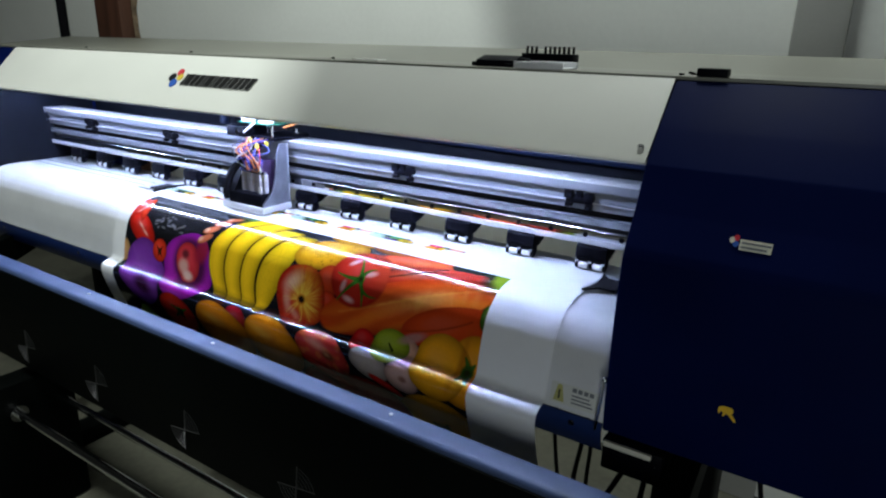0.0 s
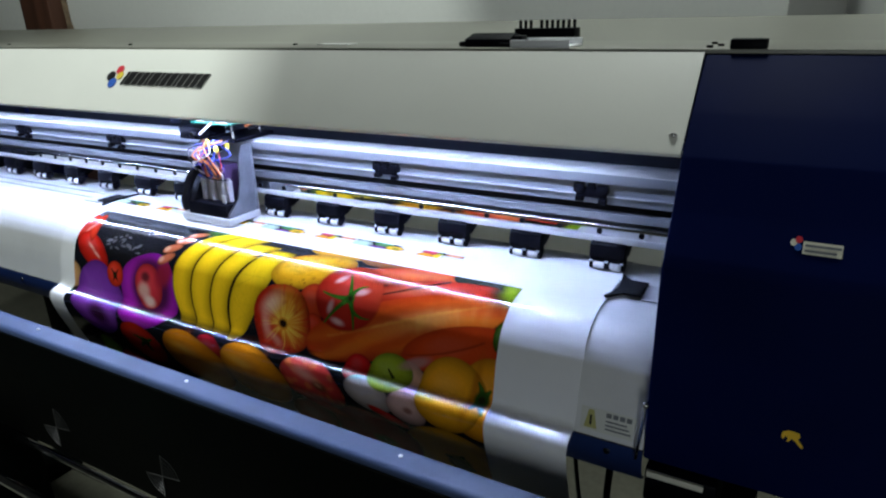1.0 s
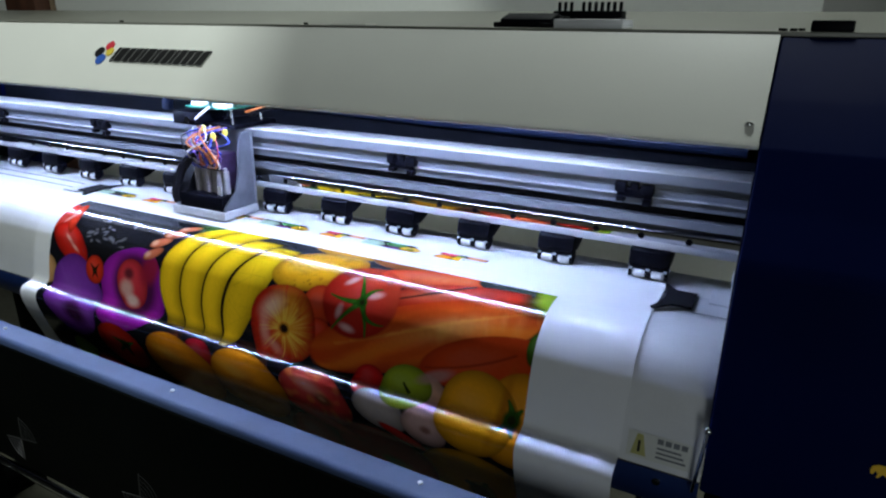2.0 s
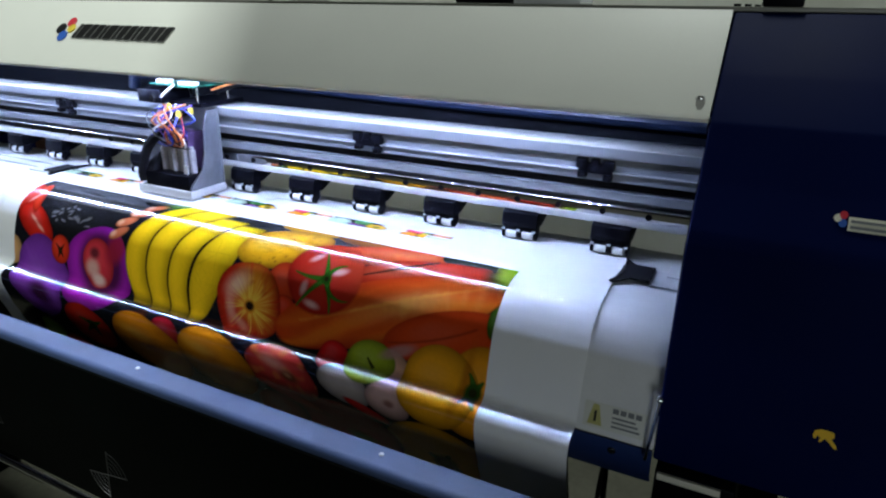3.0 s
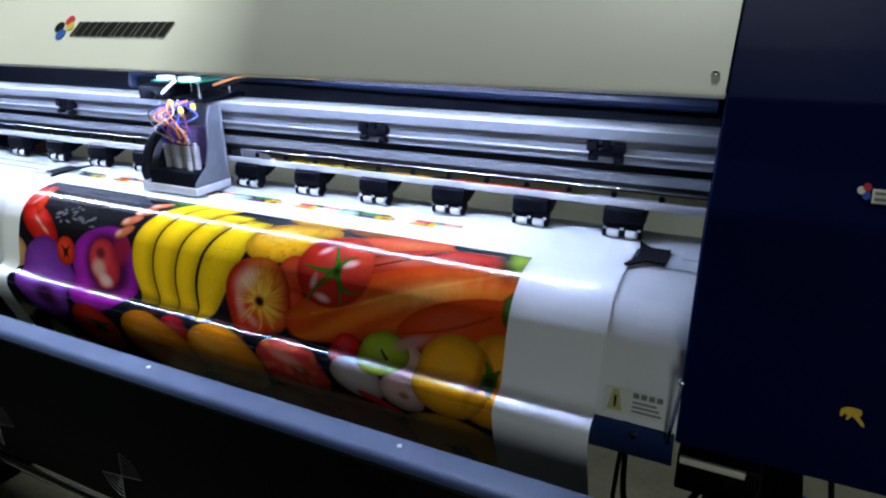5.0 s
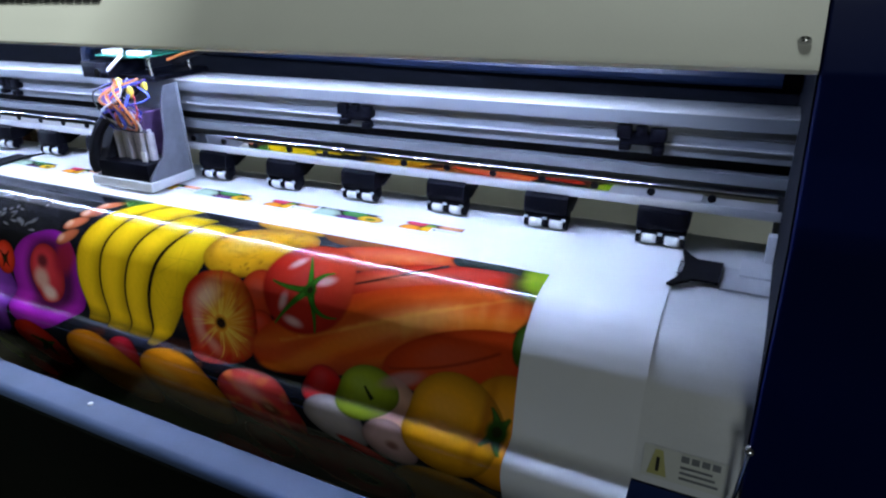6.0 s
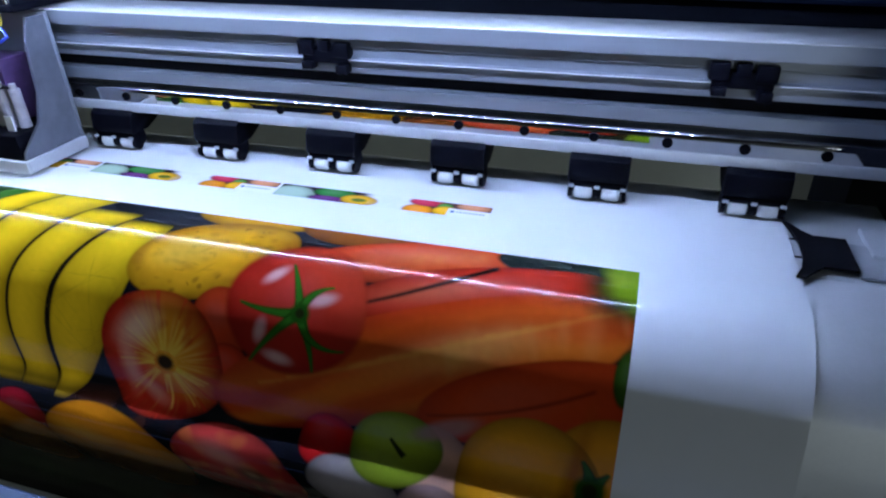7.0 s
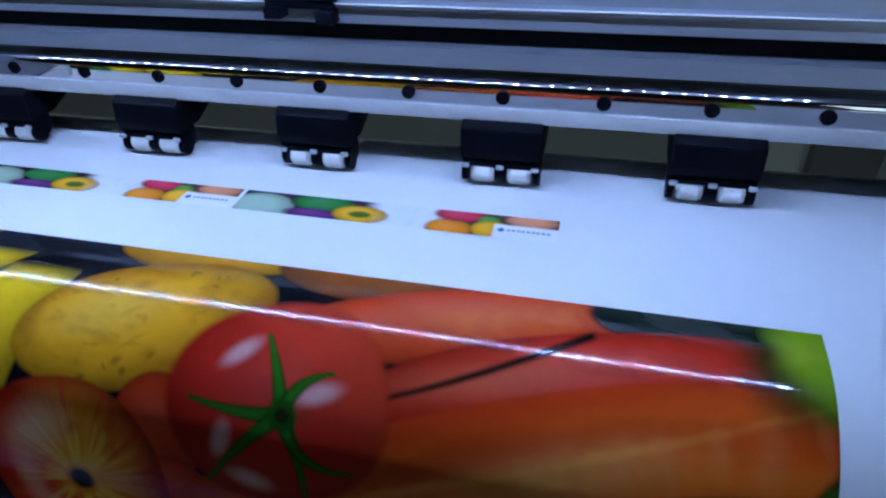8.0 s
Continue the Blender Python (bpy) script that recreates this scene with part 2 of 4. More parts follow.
def jamb():
    post = thing("wooden_post", (-2.7, 0.8, 0), "dark brown wooden door post beside crumbled plaster", "post")
    part("jamb", boxes((-2.80, -2.60, 0.76, 0.836, 0.0, 3.0), bevel=0.006), WOOD, post)
    rnd = random.Random(3)
    bm = bmesh.new()
    left = [(-2.60, 0.1 * i) for i in range(26)]
    right = [(-2.575 + rnd.uniform(-0.012, 0.03), 0.1 * i) for i in range(26)]
    for y0 in (0.825,):
        a = [bm.verts.new((x, y0 - 0.004 * (i % 2), z + 0.5)) for i, (x, z) in enumerate(left)]
        b = [bm.verts.new((x, 0.8335, z + 0.5)) for x, z in right]
        for i in range(25):
            bm.faces.new((a[i], b[i], b[i + 1], a[i + 1]))
    part("crumbled_edge", bm, RAW_PLASTER, post, "ragged broken plaster edge")


jamb()
single("conduit_pipe", rods(((-3.19, 0.81, 0.0), (-3.19, 0.81, 3.19), 0.022)), SOFT_BLACK, "thin black conduit pipe fixed upright on the wall", "pipe")

# ---- the printer ----
X0, X1 = -1.83, 0.1225        # ends of the open print bay
printer = thing("inkjet_printer", (-0.85, 0.05, 0.0), "wide white and navy blue roll-fed inkjet printer, printing", "printer")

# stand
for x in (-1.62, 0.21):
    leg = part("stand_leg", boxes((x - 0.05, x + 0.05, -0.02, 0.10, 0.05, 0.78), bevel=0.006), BLACK_PANEL, printer)
    part("stand_foot", boxes((x - 0.04, x + 0.04, -0.40, 0.45, 0.0, 0.06), bevel=0.01), BLACK_PANEL, printer)
part("stand_beam", boxes((-1.57, 0.16, 0.02, 0.07, 0.30, 0.36), bevel=0.006), BLACK_PANEL, printer)
part("frame_beam", boxes((X0, X1 + 0.5, -0.05, 0.055, 0.78, 0.86), bevel=0.006), BLACK_PANEL, printer)

# covers
FACE = [(-0.058, 1.2450), (-0.1615, 1.1400), (-0.1645, 1.1350), (-0.161, 1.1310), (-0.136, 1.1310)]
front_cover = part("front_cover", sheet([FACE[0], FACE[1], FACE[2], FACE[3], FACE[4]], X0 + 0.002, X1 - 0.002, 0.003), WHITE_PAINT, printer, "off-white painted steel front cover")
part("top_cover", prism([(-0.0575, 1.2430), (-0.0575, 1.2485), (0.125, 1.2485), (0.362, 1.2765), (0.370, 1.2760), (0.370, 1.2710), (0.125, 1.2430)], X0 - 0.47, X1 + 0.62, bevel=0.001), GREY_TOP, printer, "grey-green steel top plate")
part("rear_cover", boxes((X0 - 0.47, X1 + 0.62, 0.3635, 0.3695, 0.99, 1.2695)), BLACK_PANEL, printer)
part("bay_lining", boxes((X0, X1, 0.162, 0.1675, 0.99, 1.242)), BAY_BLACK, printer, "black inner wall of the bay")
SIDE = [(-0.059, 1.2425), (-0.125, 1.180), (-0.168, 1.134), (-0.196, 1.075), (-0.224, 1.030), (-0.230, 1.015), (-0.235, 0.96), (-0.237, 0.88), (-0.237, 0.80), (-0.234, 0.748), (-0.224, 0.742), (0.30, 0.742), (0.30, 1.2425)]
right_cover = part("side_cover", prism(SIDE, X1, X1 + 0.62, bevel=0.003), BLUE_PAINT, printer, "navy blue painted steel end cover")
left_cover = part("side_cover", prism(SIDE, X0 - 0.47, X0, bevel=0.003), BLUE_PAINT, printer, "navy blue painted steel end cover")
END = [(-0.050, 1.235), (-0.150, 1.125), (-0.190, 1.06), (-0.222, 1.01), (-0.224, 0.80), (0.15, 0.80), (0.15, 1.235)]
for x in (X0 + 0.0002, X1 - 0.0017):
    part("bay_end", prism(END, x, x + 0.0015), BAY_BLACK, printer, "black inner end of the bay")
disc = mesh_of("screw", rods(((0, 0, 0), (0, -0.002, 0), 0.0050), ((0, -0.002, 0), (0, -0.0030, 0), 0.0028)), CHROME)
part("screw", disc, CHROME, front_cover, "chrome screw", (0.108, -0.1485, 1.1545), (45, 0, 0))
part("screw", disc, CHROME, front_cover, "chrome screw", (X0 + 0.02, -0.1485, 1.1545), (45, 0, 0))


def on_face(u, z):
    """A place on the sloping front cover."""
    return (u, -0.058 - (1.2450 - z) * (0.105 / 0.1065) - 0.0008, z)


def face_patch(bm, corners):
    v = [bm.verts.new(on_face(*c)) for c in corners]
    f = bm.faces.new(v)
    r = bmesh.ops.extrude_face_region(bm, geom=[f])
    for e in r["geom"]:
        if isinstance(e, bmesh.types.BMVert):
            e.co += Vector((0, -0.0011, 0.001))
    return bm


def badge():
    """The maker's mark as plain shapes: three dots and a row of slanted bars."""
    for (u, z), r, mat in (((-0.985, 1.207), 0.010, LOGO_RED), ((-1.003, 1.196), 0.011, INK_BLACK), ((-0.988, 1.184), 0.011, LOGO_BLUE), ((-0.976, 1.197), 0.009, LOGO_YELLOW)):
        bm = face_patch(bmesh.new(), [(u + r * math.cos(a), z + r * 0.75 * math.sin(a)) for a in (2 * math.pi * i / 14 for i in range(14))])
        part("badge_dot", bm, mat, front_cover)
    widths = [0.011, 0.023, 0.018, 0.019, 0.011, 0.023, 0.011, 0.018, 0.019, 0.011, 0.019, 0.017, 0.017, 0.019]
    u = -0.962
    for i, w in enumerate(widths):
        z0, z1, s = 1.1825, 1.2045, 0.006
        edge = face_patch(bmesh.new(), [(u + 0.0022, z0 - 0.0022), (u + w - 0.0015, z0 - 0.0022), (u + w - 0.0015 + s, z1 - 0.0022), (u + 0.0022 + s, z1 - 0.0022)])
        bmesh.ops.translate(edge, verts=edge.verts, vec=(0, 0.0006, 0.0))
        part("badge_edge", edge, SILVER, front_cover, "silver edge of a raised bar")
        part("badge_bar", face_patch(bmesh.new(), [(u, z0), (u + w - 0.004, z0), (u + w - 0.004 + s, z1), (u + s, z1)]), INK_BLACK, front_cover)
        u += w


badge()

# small fittings on the end cover's upper edge
for x in (0.149, 0.405):
    part("top_catch", boxes((x, x + 0.042, -0.0585, -0.034, 1.2486, 1.2605), bevel=0.002), BLACK, printer, "black plastic catch")
dot = mesh_of("top_screw", rods(((0, 0, 0), (0, 0, 0.003), 0.004)), BLACK)
for x, y in ((0.122, -0.03), (0.132, 0.0), (0.118, 0.045), (0.14, 0.075), (0.165, 0.08), (-0.62, 0.02), (-1.1, 0.02), (-1.6, 0.03)):
    part("top_screw", dot, BLACK, printer, "", (x, y, 1.2485))

# beam with its rail
BEAM = [(-0.008, 1.062), (0.060, 1.062), (0.060, 1.02), (0.060, 0.975), (0.022, 0.975), (0.012, 0.985), (0.004, 0.986), (0.004, 0.998), (0.020, 0.998), (0.020, 1.0125), (0.004, 1.0125), (0.004, 1.0225), (-0.001, 1.0235), (-0.001, 1.0262), (0.006, 1.0275), (0.006, 1.037), (0.002, 1.0385), (0.002, 1.046), (-0.008, 1.048)]
beam = part("beam", prism(BEAM, X0 - 0.3, X1 + 0.25), ALU, printer, "ribbed aluminium carriage beam")
part("bay_floor", boxes((X0, X1, 0.0605, 0.162, 1.0, 1.03)), BAY_BLACK, printer, "black floor of the bay")
part("guide_slot", boxes((X0, X1 - 0.001, 0.017, 0.0196, 0.9985, 1.012)), SOFT_BLACK, beam, "black timing belt in its slot")
STRIP = [(0.0041, 0.9608), (0.00356, 0.9715), (0.0035, 0.9728)] + [(0.0085 - 0.005 * math.cos(radians(a)), 0.9735 + 0.005 * math.sin(radians(a))) for a in range(0, 91, 10)] + [(0.030, 0.9785), (0.030, 0.9608)]
part("beam_cap", boxes((X0, X1 - 0.001, -0.0085, 0.060, 1.0622, 1.0636), bevel=0.0005), CAP, beam, "pale satin top of the beam")
part("encoder_strip", boxes((X0, X1 - 0.001, -0.0030, -0.0022, 1.0262, 1.0271)), CAP, beam, "thin shining encoder strip held by the clamps")
strip = part("polished_strip", prism(STRIP, X0, X1 - 0.001), POLISHED, beam, "polished steel strip with countersunk screws")
part("strip_edge", boxes((X0, X1 - 0.001, 0.0022, 0.030, 0.9500, 0.9606), bevel=0.0006), ALU_DULL, beam, "satin aluminium lower edge")
sock = mesh_of("strip_screw", rods(((0, 0.0038, 0), (0, 0.0024, 0), 0.0048, 12)), BLACK)
for i in range(-1, 26):
    part("strip_screw", sock, BLACK, beam, "", (-0.0165 - 0.0660 * i, 0, 0.9675))


def clamp_mesh():
    bm = boxes((-0.027, -0.011, -0.007, 0.008, 1.0300, 1.0445), (-0.0235, -0.011, -0.009, 0.004, 1.0165, 1.0245), (-0.006, 0.006, -0.006, 0.008, 1.0340, 1.0445), (0.010, 0.027, -0.007, 0.008, 1.0290, 1.0430), (0.0135, 0.0255, -0.010, 0.004, 1.0140, 1.0225), (-0.0240, 0.0255, -0.004, 0.008, 1.0225, 1.0370), bevel=0.0012)
    return mesh_of("rail_clamp", bm, BLACK)


clamp = clamp_mesh()
for x in (-0.032, -0.416, -0.807, -1.192, -1.575):
    part("rail_clamp", clamp, BLACK, beam, "black plastic rail clamp", (x, 0, 0))
chain = part("cable_chain", tube([(-1.10, 0.105, 1.065), (-1.09, 0.105, 1.092), (-1.04, 0.105, 1.099), (-0.7, 0.105, 1.097), (-0.3, 0.105, 1.090), (0.1, 0.105, 1.086)], 0.012, seg=10), DARK_BLUE, printer, "dark blue flexible cable hose on the beam")

# diode strip under the cover
lamp_bar = part("led_strip", boxes((X0 + 0.04, 0.0, -0.135, -0.055, 1.1345, 1.138)), ALU_DULL, printer, "lit strip of white light diodes under the cover")
die = mesh_of("diode", boxes((-0.0022, 0.0022, -0.0022, 0.0022, -0.0016, 0.0)), LED)
for i in range(104):
    part("diode", die, LED, lamp_bar, "", (-0.046 - 0.0167 * i, -0.100, 1.1343))

# platen and apron
CURVE = [(0.075, 0.84), (0.073, 0.885), (0.066, 0.899), (0.055, 0.903), (-0.02, 0.903), (-0.09, 0.903), (-0.125, 0.903), (-0.146, 0.9015), (-0.162, 0.898), (-0.177, 0.891), (-0.190, 0.882), (-0.201, 0.871), (-0.210, 0.857), (-0.2160, 0.840), (-0.2220, 0.820), (-0.2265, 0.80), (-0.2300, 0.78), (-0.2325, 0.768)]
HANG = [(-0.2353, 0.7645), (-0.2397, 0.7615), (-0.2463, 0.7597), (-0.2538, 0.7580), (-0.2607, 0.7546), (-0.2640, 0.7485), (-0.2652, 0.7420), (-0.2648, 0.733), (-0.2610, 0.714), (-0.2550, 0.693), (-0.2420, 0.655), (-0.2280, 0.615), (-0.2130, 0.57), (-0.1950, 0.51), (-0.1790, 0.44)]


def smooth_line(points, step=0.0015, spread=0.004):
    """The line through the points as a dense rounded curve."""
    q = np.array(points)
    run = np.concatenate([[0], np.cumsum(np.hypot(*np.diff(q, axis=0).T))])
    even = np.arange(0, run[-1], step)
    k = np.arange(-8, 9) * step
    w = np.exp(-0.5 * (k / spread) ** 2)
    out = [tuple(sum(wi * np.interp(np.clip(e + ki, 0, run[-1]), run, q[:, c]) for wi, ki in zip(w, k)) / w.sum() for c in (0, 1)) for e in even]
    return [(float(a), float(b)) for a, b in out]


def shift(points, d):
    out = []
    for i, (y, z) in enumerate(points):
        a, b = points[max(0, i - 1)], points[min(len(points) - 1, i + 1)]
        t = Vector((b[0] - a[0], b[1] - a[1])).normalized()
        out.append((y + t.y * d, z - t.x * d))
    return out


part("platen", boxes((X0, X1 - 0.001, -0.098, 0.062, 0.862, 0.9), bevel=0.0015), PLATEN, printer, "pale aluminium print bed")
for y in (-0.028, -0.060):
    part("platen_groove", boxes((X0 + 0.01, X1 - 0.002, y, y + 0.0022, 0.8985, 0.9006)), BLACK, printer)
apron = part("apron", sheet(shift(smooth_line(CURVE[5:] + [(-0.2350, 0.757)]), -0.0025), X0, X1 - 0.001, 0.002), PLATEN, printer, "curved white painted heater apron")
LOW = [(-0.2330, 0.7560), (-0.2340, 0.742), (-0.230, 0.722), (-0.222, 0.704), (-0.207, 0.695)]
kick = part("apron_skirt", sheet(LOW, X0, X1 - 0.001, 0.003), material("blue_skirt_paint", (0.010, 0.026, 0.11), 0.35, vary=0.15), printer, "blue painted lower edge of the apron")
for x in (0.075, -0.35, -0.8, -1.3, -1.7):
    part("screw", disc, BLACK, kick, "", (x, -0.2325, 0.742))


def pinch_roller():
    """Meshes of one roller block: body, cradle, end cap, middle cap, tab, lever, wheel and axle."""
    body = prism([(-0.0085, 0.9235), (-0.0095, 0.930), (-0.0070, 0.9455), (0.0035, 0.9530), (0.030, 0.9545), (0.034, 0.9600), (0.098, 0.9600), (0.100, 0.9555), (0.055, 0.938), (0.018, 0.9235)], -0.0285, 0.0285, bevel=0.0015)
    cradle = prism([(-0.0080, 0.9180), (-0.0060, 0.9232), (0.0120, 0.9232), (0.0120, 0.9120), (0.0070, 0.9080)], -0.0275, 0.0275, bevel=0.0008)
    end_cap = rods(((-0.0022, 0, 0), (0.0022, 0, 0), 0.0074), seg=16)
    mid_cap = rods(((-0.0042, 0, 0), (0.0042, 0, 0), 0.0070), seg=16)
    tab = boxes((-0.0026, 0.0026, -0.0117, -0.0095, 0.9180, 0.9210), bevel=0.0004)
    lever = prism([(0.030, 0.9470), (0.034, 0.9590), (0.064, 0.9590), (0.060, 0.9480), (0.050, 0.9420)], 0.0285, 0.0335, bevel=0.0008)
    wheel = bmesh.new()
    for a, b, r, q in ((-0.0084, -0.0056, 0.0060, 0.0078), (-0.0056, 0.0056, 0.0078, 0.0078), (0.0056, 0.0084, 0.0078, 0.0060)):
        rod(wheel, (a, 0, 0), (b, 0, 0), r, 18, q)
    axle = rods(((-0.0275, -0.002, 0.9115), (0.0275, -0.002, 0.9115), 0.002), seg=8)
    return [mesh_of(n, bm, mat) for n, bm, mat in (("pinch_roller", body, BLACK), ("cradle", cradle, BLACK), ("end_cap", end_cap, BLACK), ("middle_cap", mid_cap, BLACK), ("tab", tab, ALU_DULL), ("lever", lever, SOFT_BLACK), ("wheel", wheel, WHITE_PLASTIC), ("axle", axle, CHROME))]


block, cradle, end_cap, mid_cap, tab, lever, wheel, axle = pinch_roller()
for i in range(13):
    p = part("pinch_roller", block, BLACK, printer, "black pinch roller block with two white wheels", (-0.14 * i, 0.003, 0.0012))
    part("cradle", cradle, BLACK, p)
    part("lever", lever, SOFT_BLACK, p)
    part("axle", axle, CHROME, p)
    part("middle_cap", mid_cap, BLACK, p, "", (0, -0.002, 0.9115))
    for s in (-1, 1):
        part("wheel", wheel, WHITE_PLASTIC, p, "white rubber wheel", (s * 0.0132, -0.002, 0.9115))
        part("end_cap", end_cap, BLACK, p, "", (s * 0.0254, -0.002, 0.9115))
    for x in (-0.0245, 0.0, 0.0245):
        part("tab", tab, ALU_DULL, p, "", (x, 0, 0))

# printed sheet
vinyl = thing("vinyl_sheet", (-0.55, -0.1, 0.9), "glossy white vinyl sheet printed with fruit and vegetables", "vinyl sheet")
ML, MR = -1.140, 0.029
SHEET = smooth_line(CURVE + HANG)
part("sheet", sheet(SHEET, ML, MR, 0.0006), VINYL, vinyl, "glossy white vinyl")

LINE = np.array(shift(SHEET, 0.0004))
RUN = np.concatenate([[0], np.cumsum(np.hypot(*np.diff(LINE, axis=0).T))])
START = float(RUN[np.argmax((LINE[:, 0] < -0.122) & (LINE[:, 1] > 0.88))])     # run of the far edge of the print


def smooth_step(a, b, x):
    t = np.clip((x - a) / (b - a), 0, 1)
    return t * t * (3 - 2 * t)


class Picture:
    """A printed picture: colours over a sheet of width u (metres along the printer) and run v."""

    def __init__(self, u0, u1, v0, v1, step, ground):
        self.nu, self.nv = int((u1 - u0) / step) + 1, int((v1 - v0) / step) + 1
        self.u, self.v = np.meshgrid(np.linspace(u0, u1, self.nu), np.linspace(v0, v1, self.nv))
        self.c = np.ones((self.nv, self.nu, 3)) * np.array(ground)
        self.box = (u0, u1, v0, v1)

    def grain(self, scale, seed, sx=1.0, sy=1.0):
        r = np.random.RandomState(seed)
        out = np.zeros_like(self.u)
        for k in range(7):
            a, f, p = r.uniform(0, 6.28), scale * r.uniform(0.6, 1.8), r.uniform(0, 6.28)
            out += np.sin(f * (sx * self.u * np.cos(a) + sy * self.v * np.sin(a)) + p + 1.5 * np.sin(f * 0.43 * (self.v * np.cos(a) - self.u * np.sin(a))))
        return out / 7

    def lay(self, mask, colour):
        self.c += (np.asarray(colour) - self.c) * np.clip(mask, 0, 1)[..., None]

    def local(self, cu, cv, turn):
        a = radians(turn)
        du, dv = self.u - cu, self.v - cv
        return du * np.cos(a) + dv * np.sin(a), -du * np.sin(a) + dv * np.cos(a)

    def fruit(self, cu, cv, ru, rv, colour, rim=0.08, turn=0, light=(-0.3, -0.4), glow=0.35, shade=None, power=2.0, edge=0.0012, mottle=0.06, seed=1):
        """A rounded fruit: its colour falls off to the rim and is brighter where the studio light met it."""
        a, b = self.local(cu, cv, turn)
        d = (np.abs(a / ru) ** power + np.abs(b / rv) ** power) ** (1 / power)
        mask = 1 - smooth_step(1 - edge / min(ru, rv), 1 + edge / min(ru, rv), d)
        near = np.exp(-(((a / ru) - light[0]) ** 2 + ((b / rv) - light[1]) ** 2) / 0.35)
        tone = rim + (1 - rim) * np.sqrt(np.clip(1 - d * d * 0.96, 0, 1)) + glow * near + mottle * self.grain(180, seed)
        base = np.asarray(colour)
        deep = np.asarray(shade if shade is not None else base * 0.14)
        t = np.clip(tone, 0, 1.5)[..., None]
        self.lay(mask, np.where(t < 1, deep + (base - deep) * t, base + (1 - base) * (t - 1) * 0.10))
        return mask, a / ru, b / rv

    def spot(self, cu, cv, ru, rv, colour, turn=0, soft=0.3, amount=1.0, clip=None):
        a, b = self.local(cu, cv, turn)
        m = (1 - smooth_step(1 - soft, 1 + soft, np.hypot(a / ru, b / rv))) * amount
        self.lay(m if clip is None else m * clip, colour)

    def stroke(self, a, b, w0, w1, colour, bend=0.0, soft=0.0008, amount=1.0):
        """A tapering stroke from a to b."""
        (au, av), (bu, bv) = a, b
        du, dv = bu - au, bv - av
        n = math.hypot(du, dv)
        s = ((self.u - au) * du + (self.v - av) * dv) / n / n
        q = ((self.u - au) * -dv + (self.v - av) * du) / n - bend * 4 * np.clip(s, 0, 1) * (1 - np.clip(s, 0, 1))
        w = w0 + (w1 - w0) * np.clip(s, 0, 1)
        m = (1 - smooth_step(w - soft, w + soft, np.abs(q))) * smooth_step(-0.01, 0.01, s) * (1 - smooth_step(0.98, 1.02, s))
        self.lay(m * amount, colour)

    def stem(self, cu, cv, tips, colour, width):
        for tu, tv, bend in tips:
            self.stroke((cu, cv), (tu, tv), width * 1.15, width * 0.25, np.asarray(colour) * 0.4, bend, 0.0012)
            self.stroke((cu, cv), (tu, tv), width * 0.8, width * 0.1, colour, bend, 0.0010)
        self.spot(cu, cv, width * 1.9, width * 1.9, np.asarray(colour) * 0.55)
        self.spot(cu, cv, width * 0.9, width * 0.9, (0.03, 0.035, 0.01))

    def mesh(self, name):
        """Lays the picture on the curved sheet."""
        s = START + self.v.ravel()
        co = np.column_stack([self.u.ravel(), np.interp(s, RUN, LINE[:, 0]), np.interp(s, RUN, LINE[:, 1])])
        idx = np.arange(self.nu * self.nv).reshape(self.nv, self.nu)
        quads = np.stack([idx[:-1, :-1], idx[1:, :-1], idx[1:, 1:], idx[:-1, 1:]], -1).reshape(-1, 4)
        me = bpy.data.meshes.new(name)
        me.vertices.add(len(co))
        me.vertices.foreach_set("co", co.ravel())
        me.loops.add(quads.size)
        me.loops.foreach_set("vertex_index", quads.ravel().astype(np.int32))
        me.polygons.add(len(quads))
        me.polygons.foreach_set("loop_start", np.arange(0, quads.size, 4, dtype=np.int32))
        me.polygons.foreach_set("use_smooth", np.ones(len(quads), dtype=bool))
        me.update(calc_edges=True)
        layer = me.color_attributes.new("ink", "FLOAT_COLOR", "POINT")
        layer.data.foreach_set("color", np.column_stack([np.clip(self.c.reshape(-1, 3), 0.002, 0.95), np.ones(len(co))]).ravel())
        me.materials.append(PRINT)
        return me


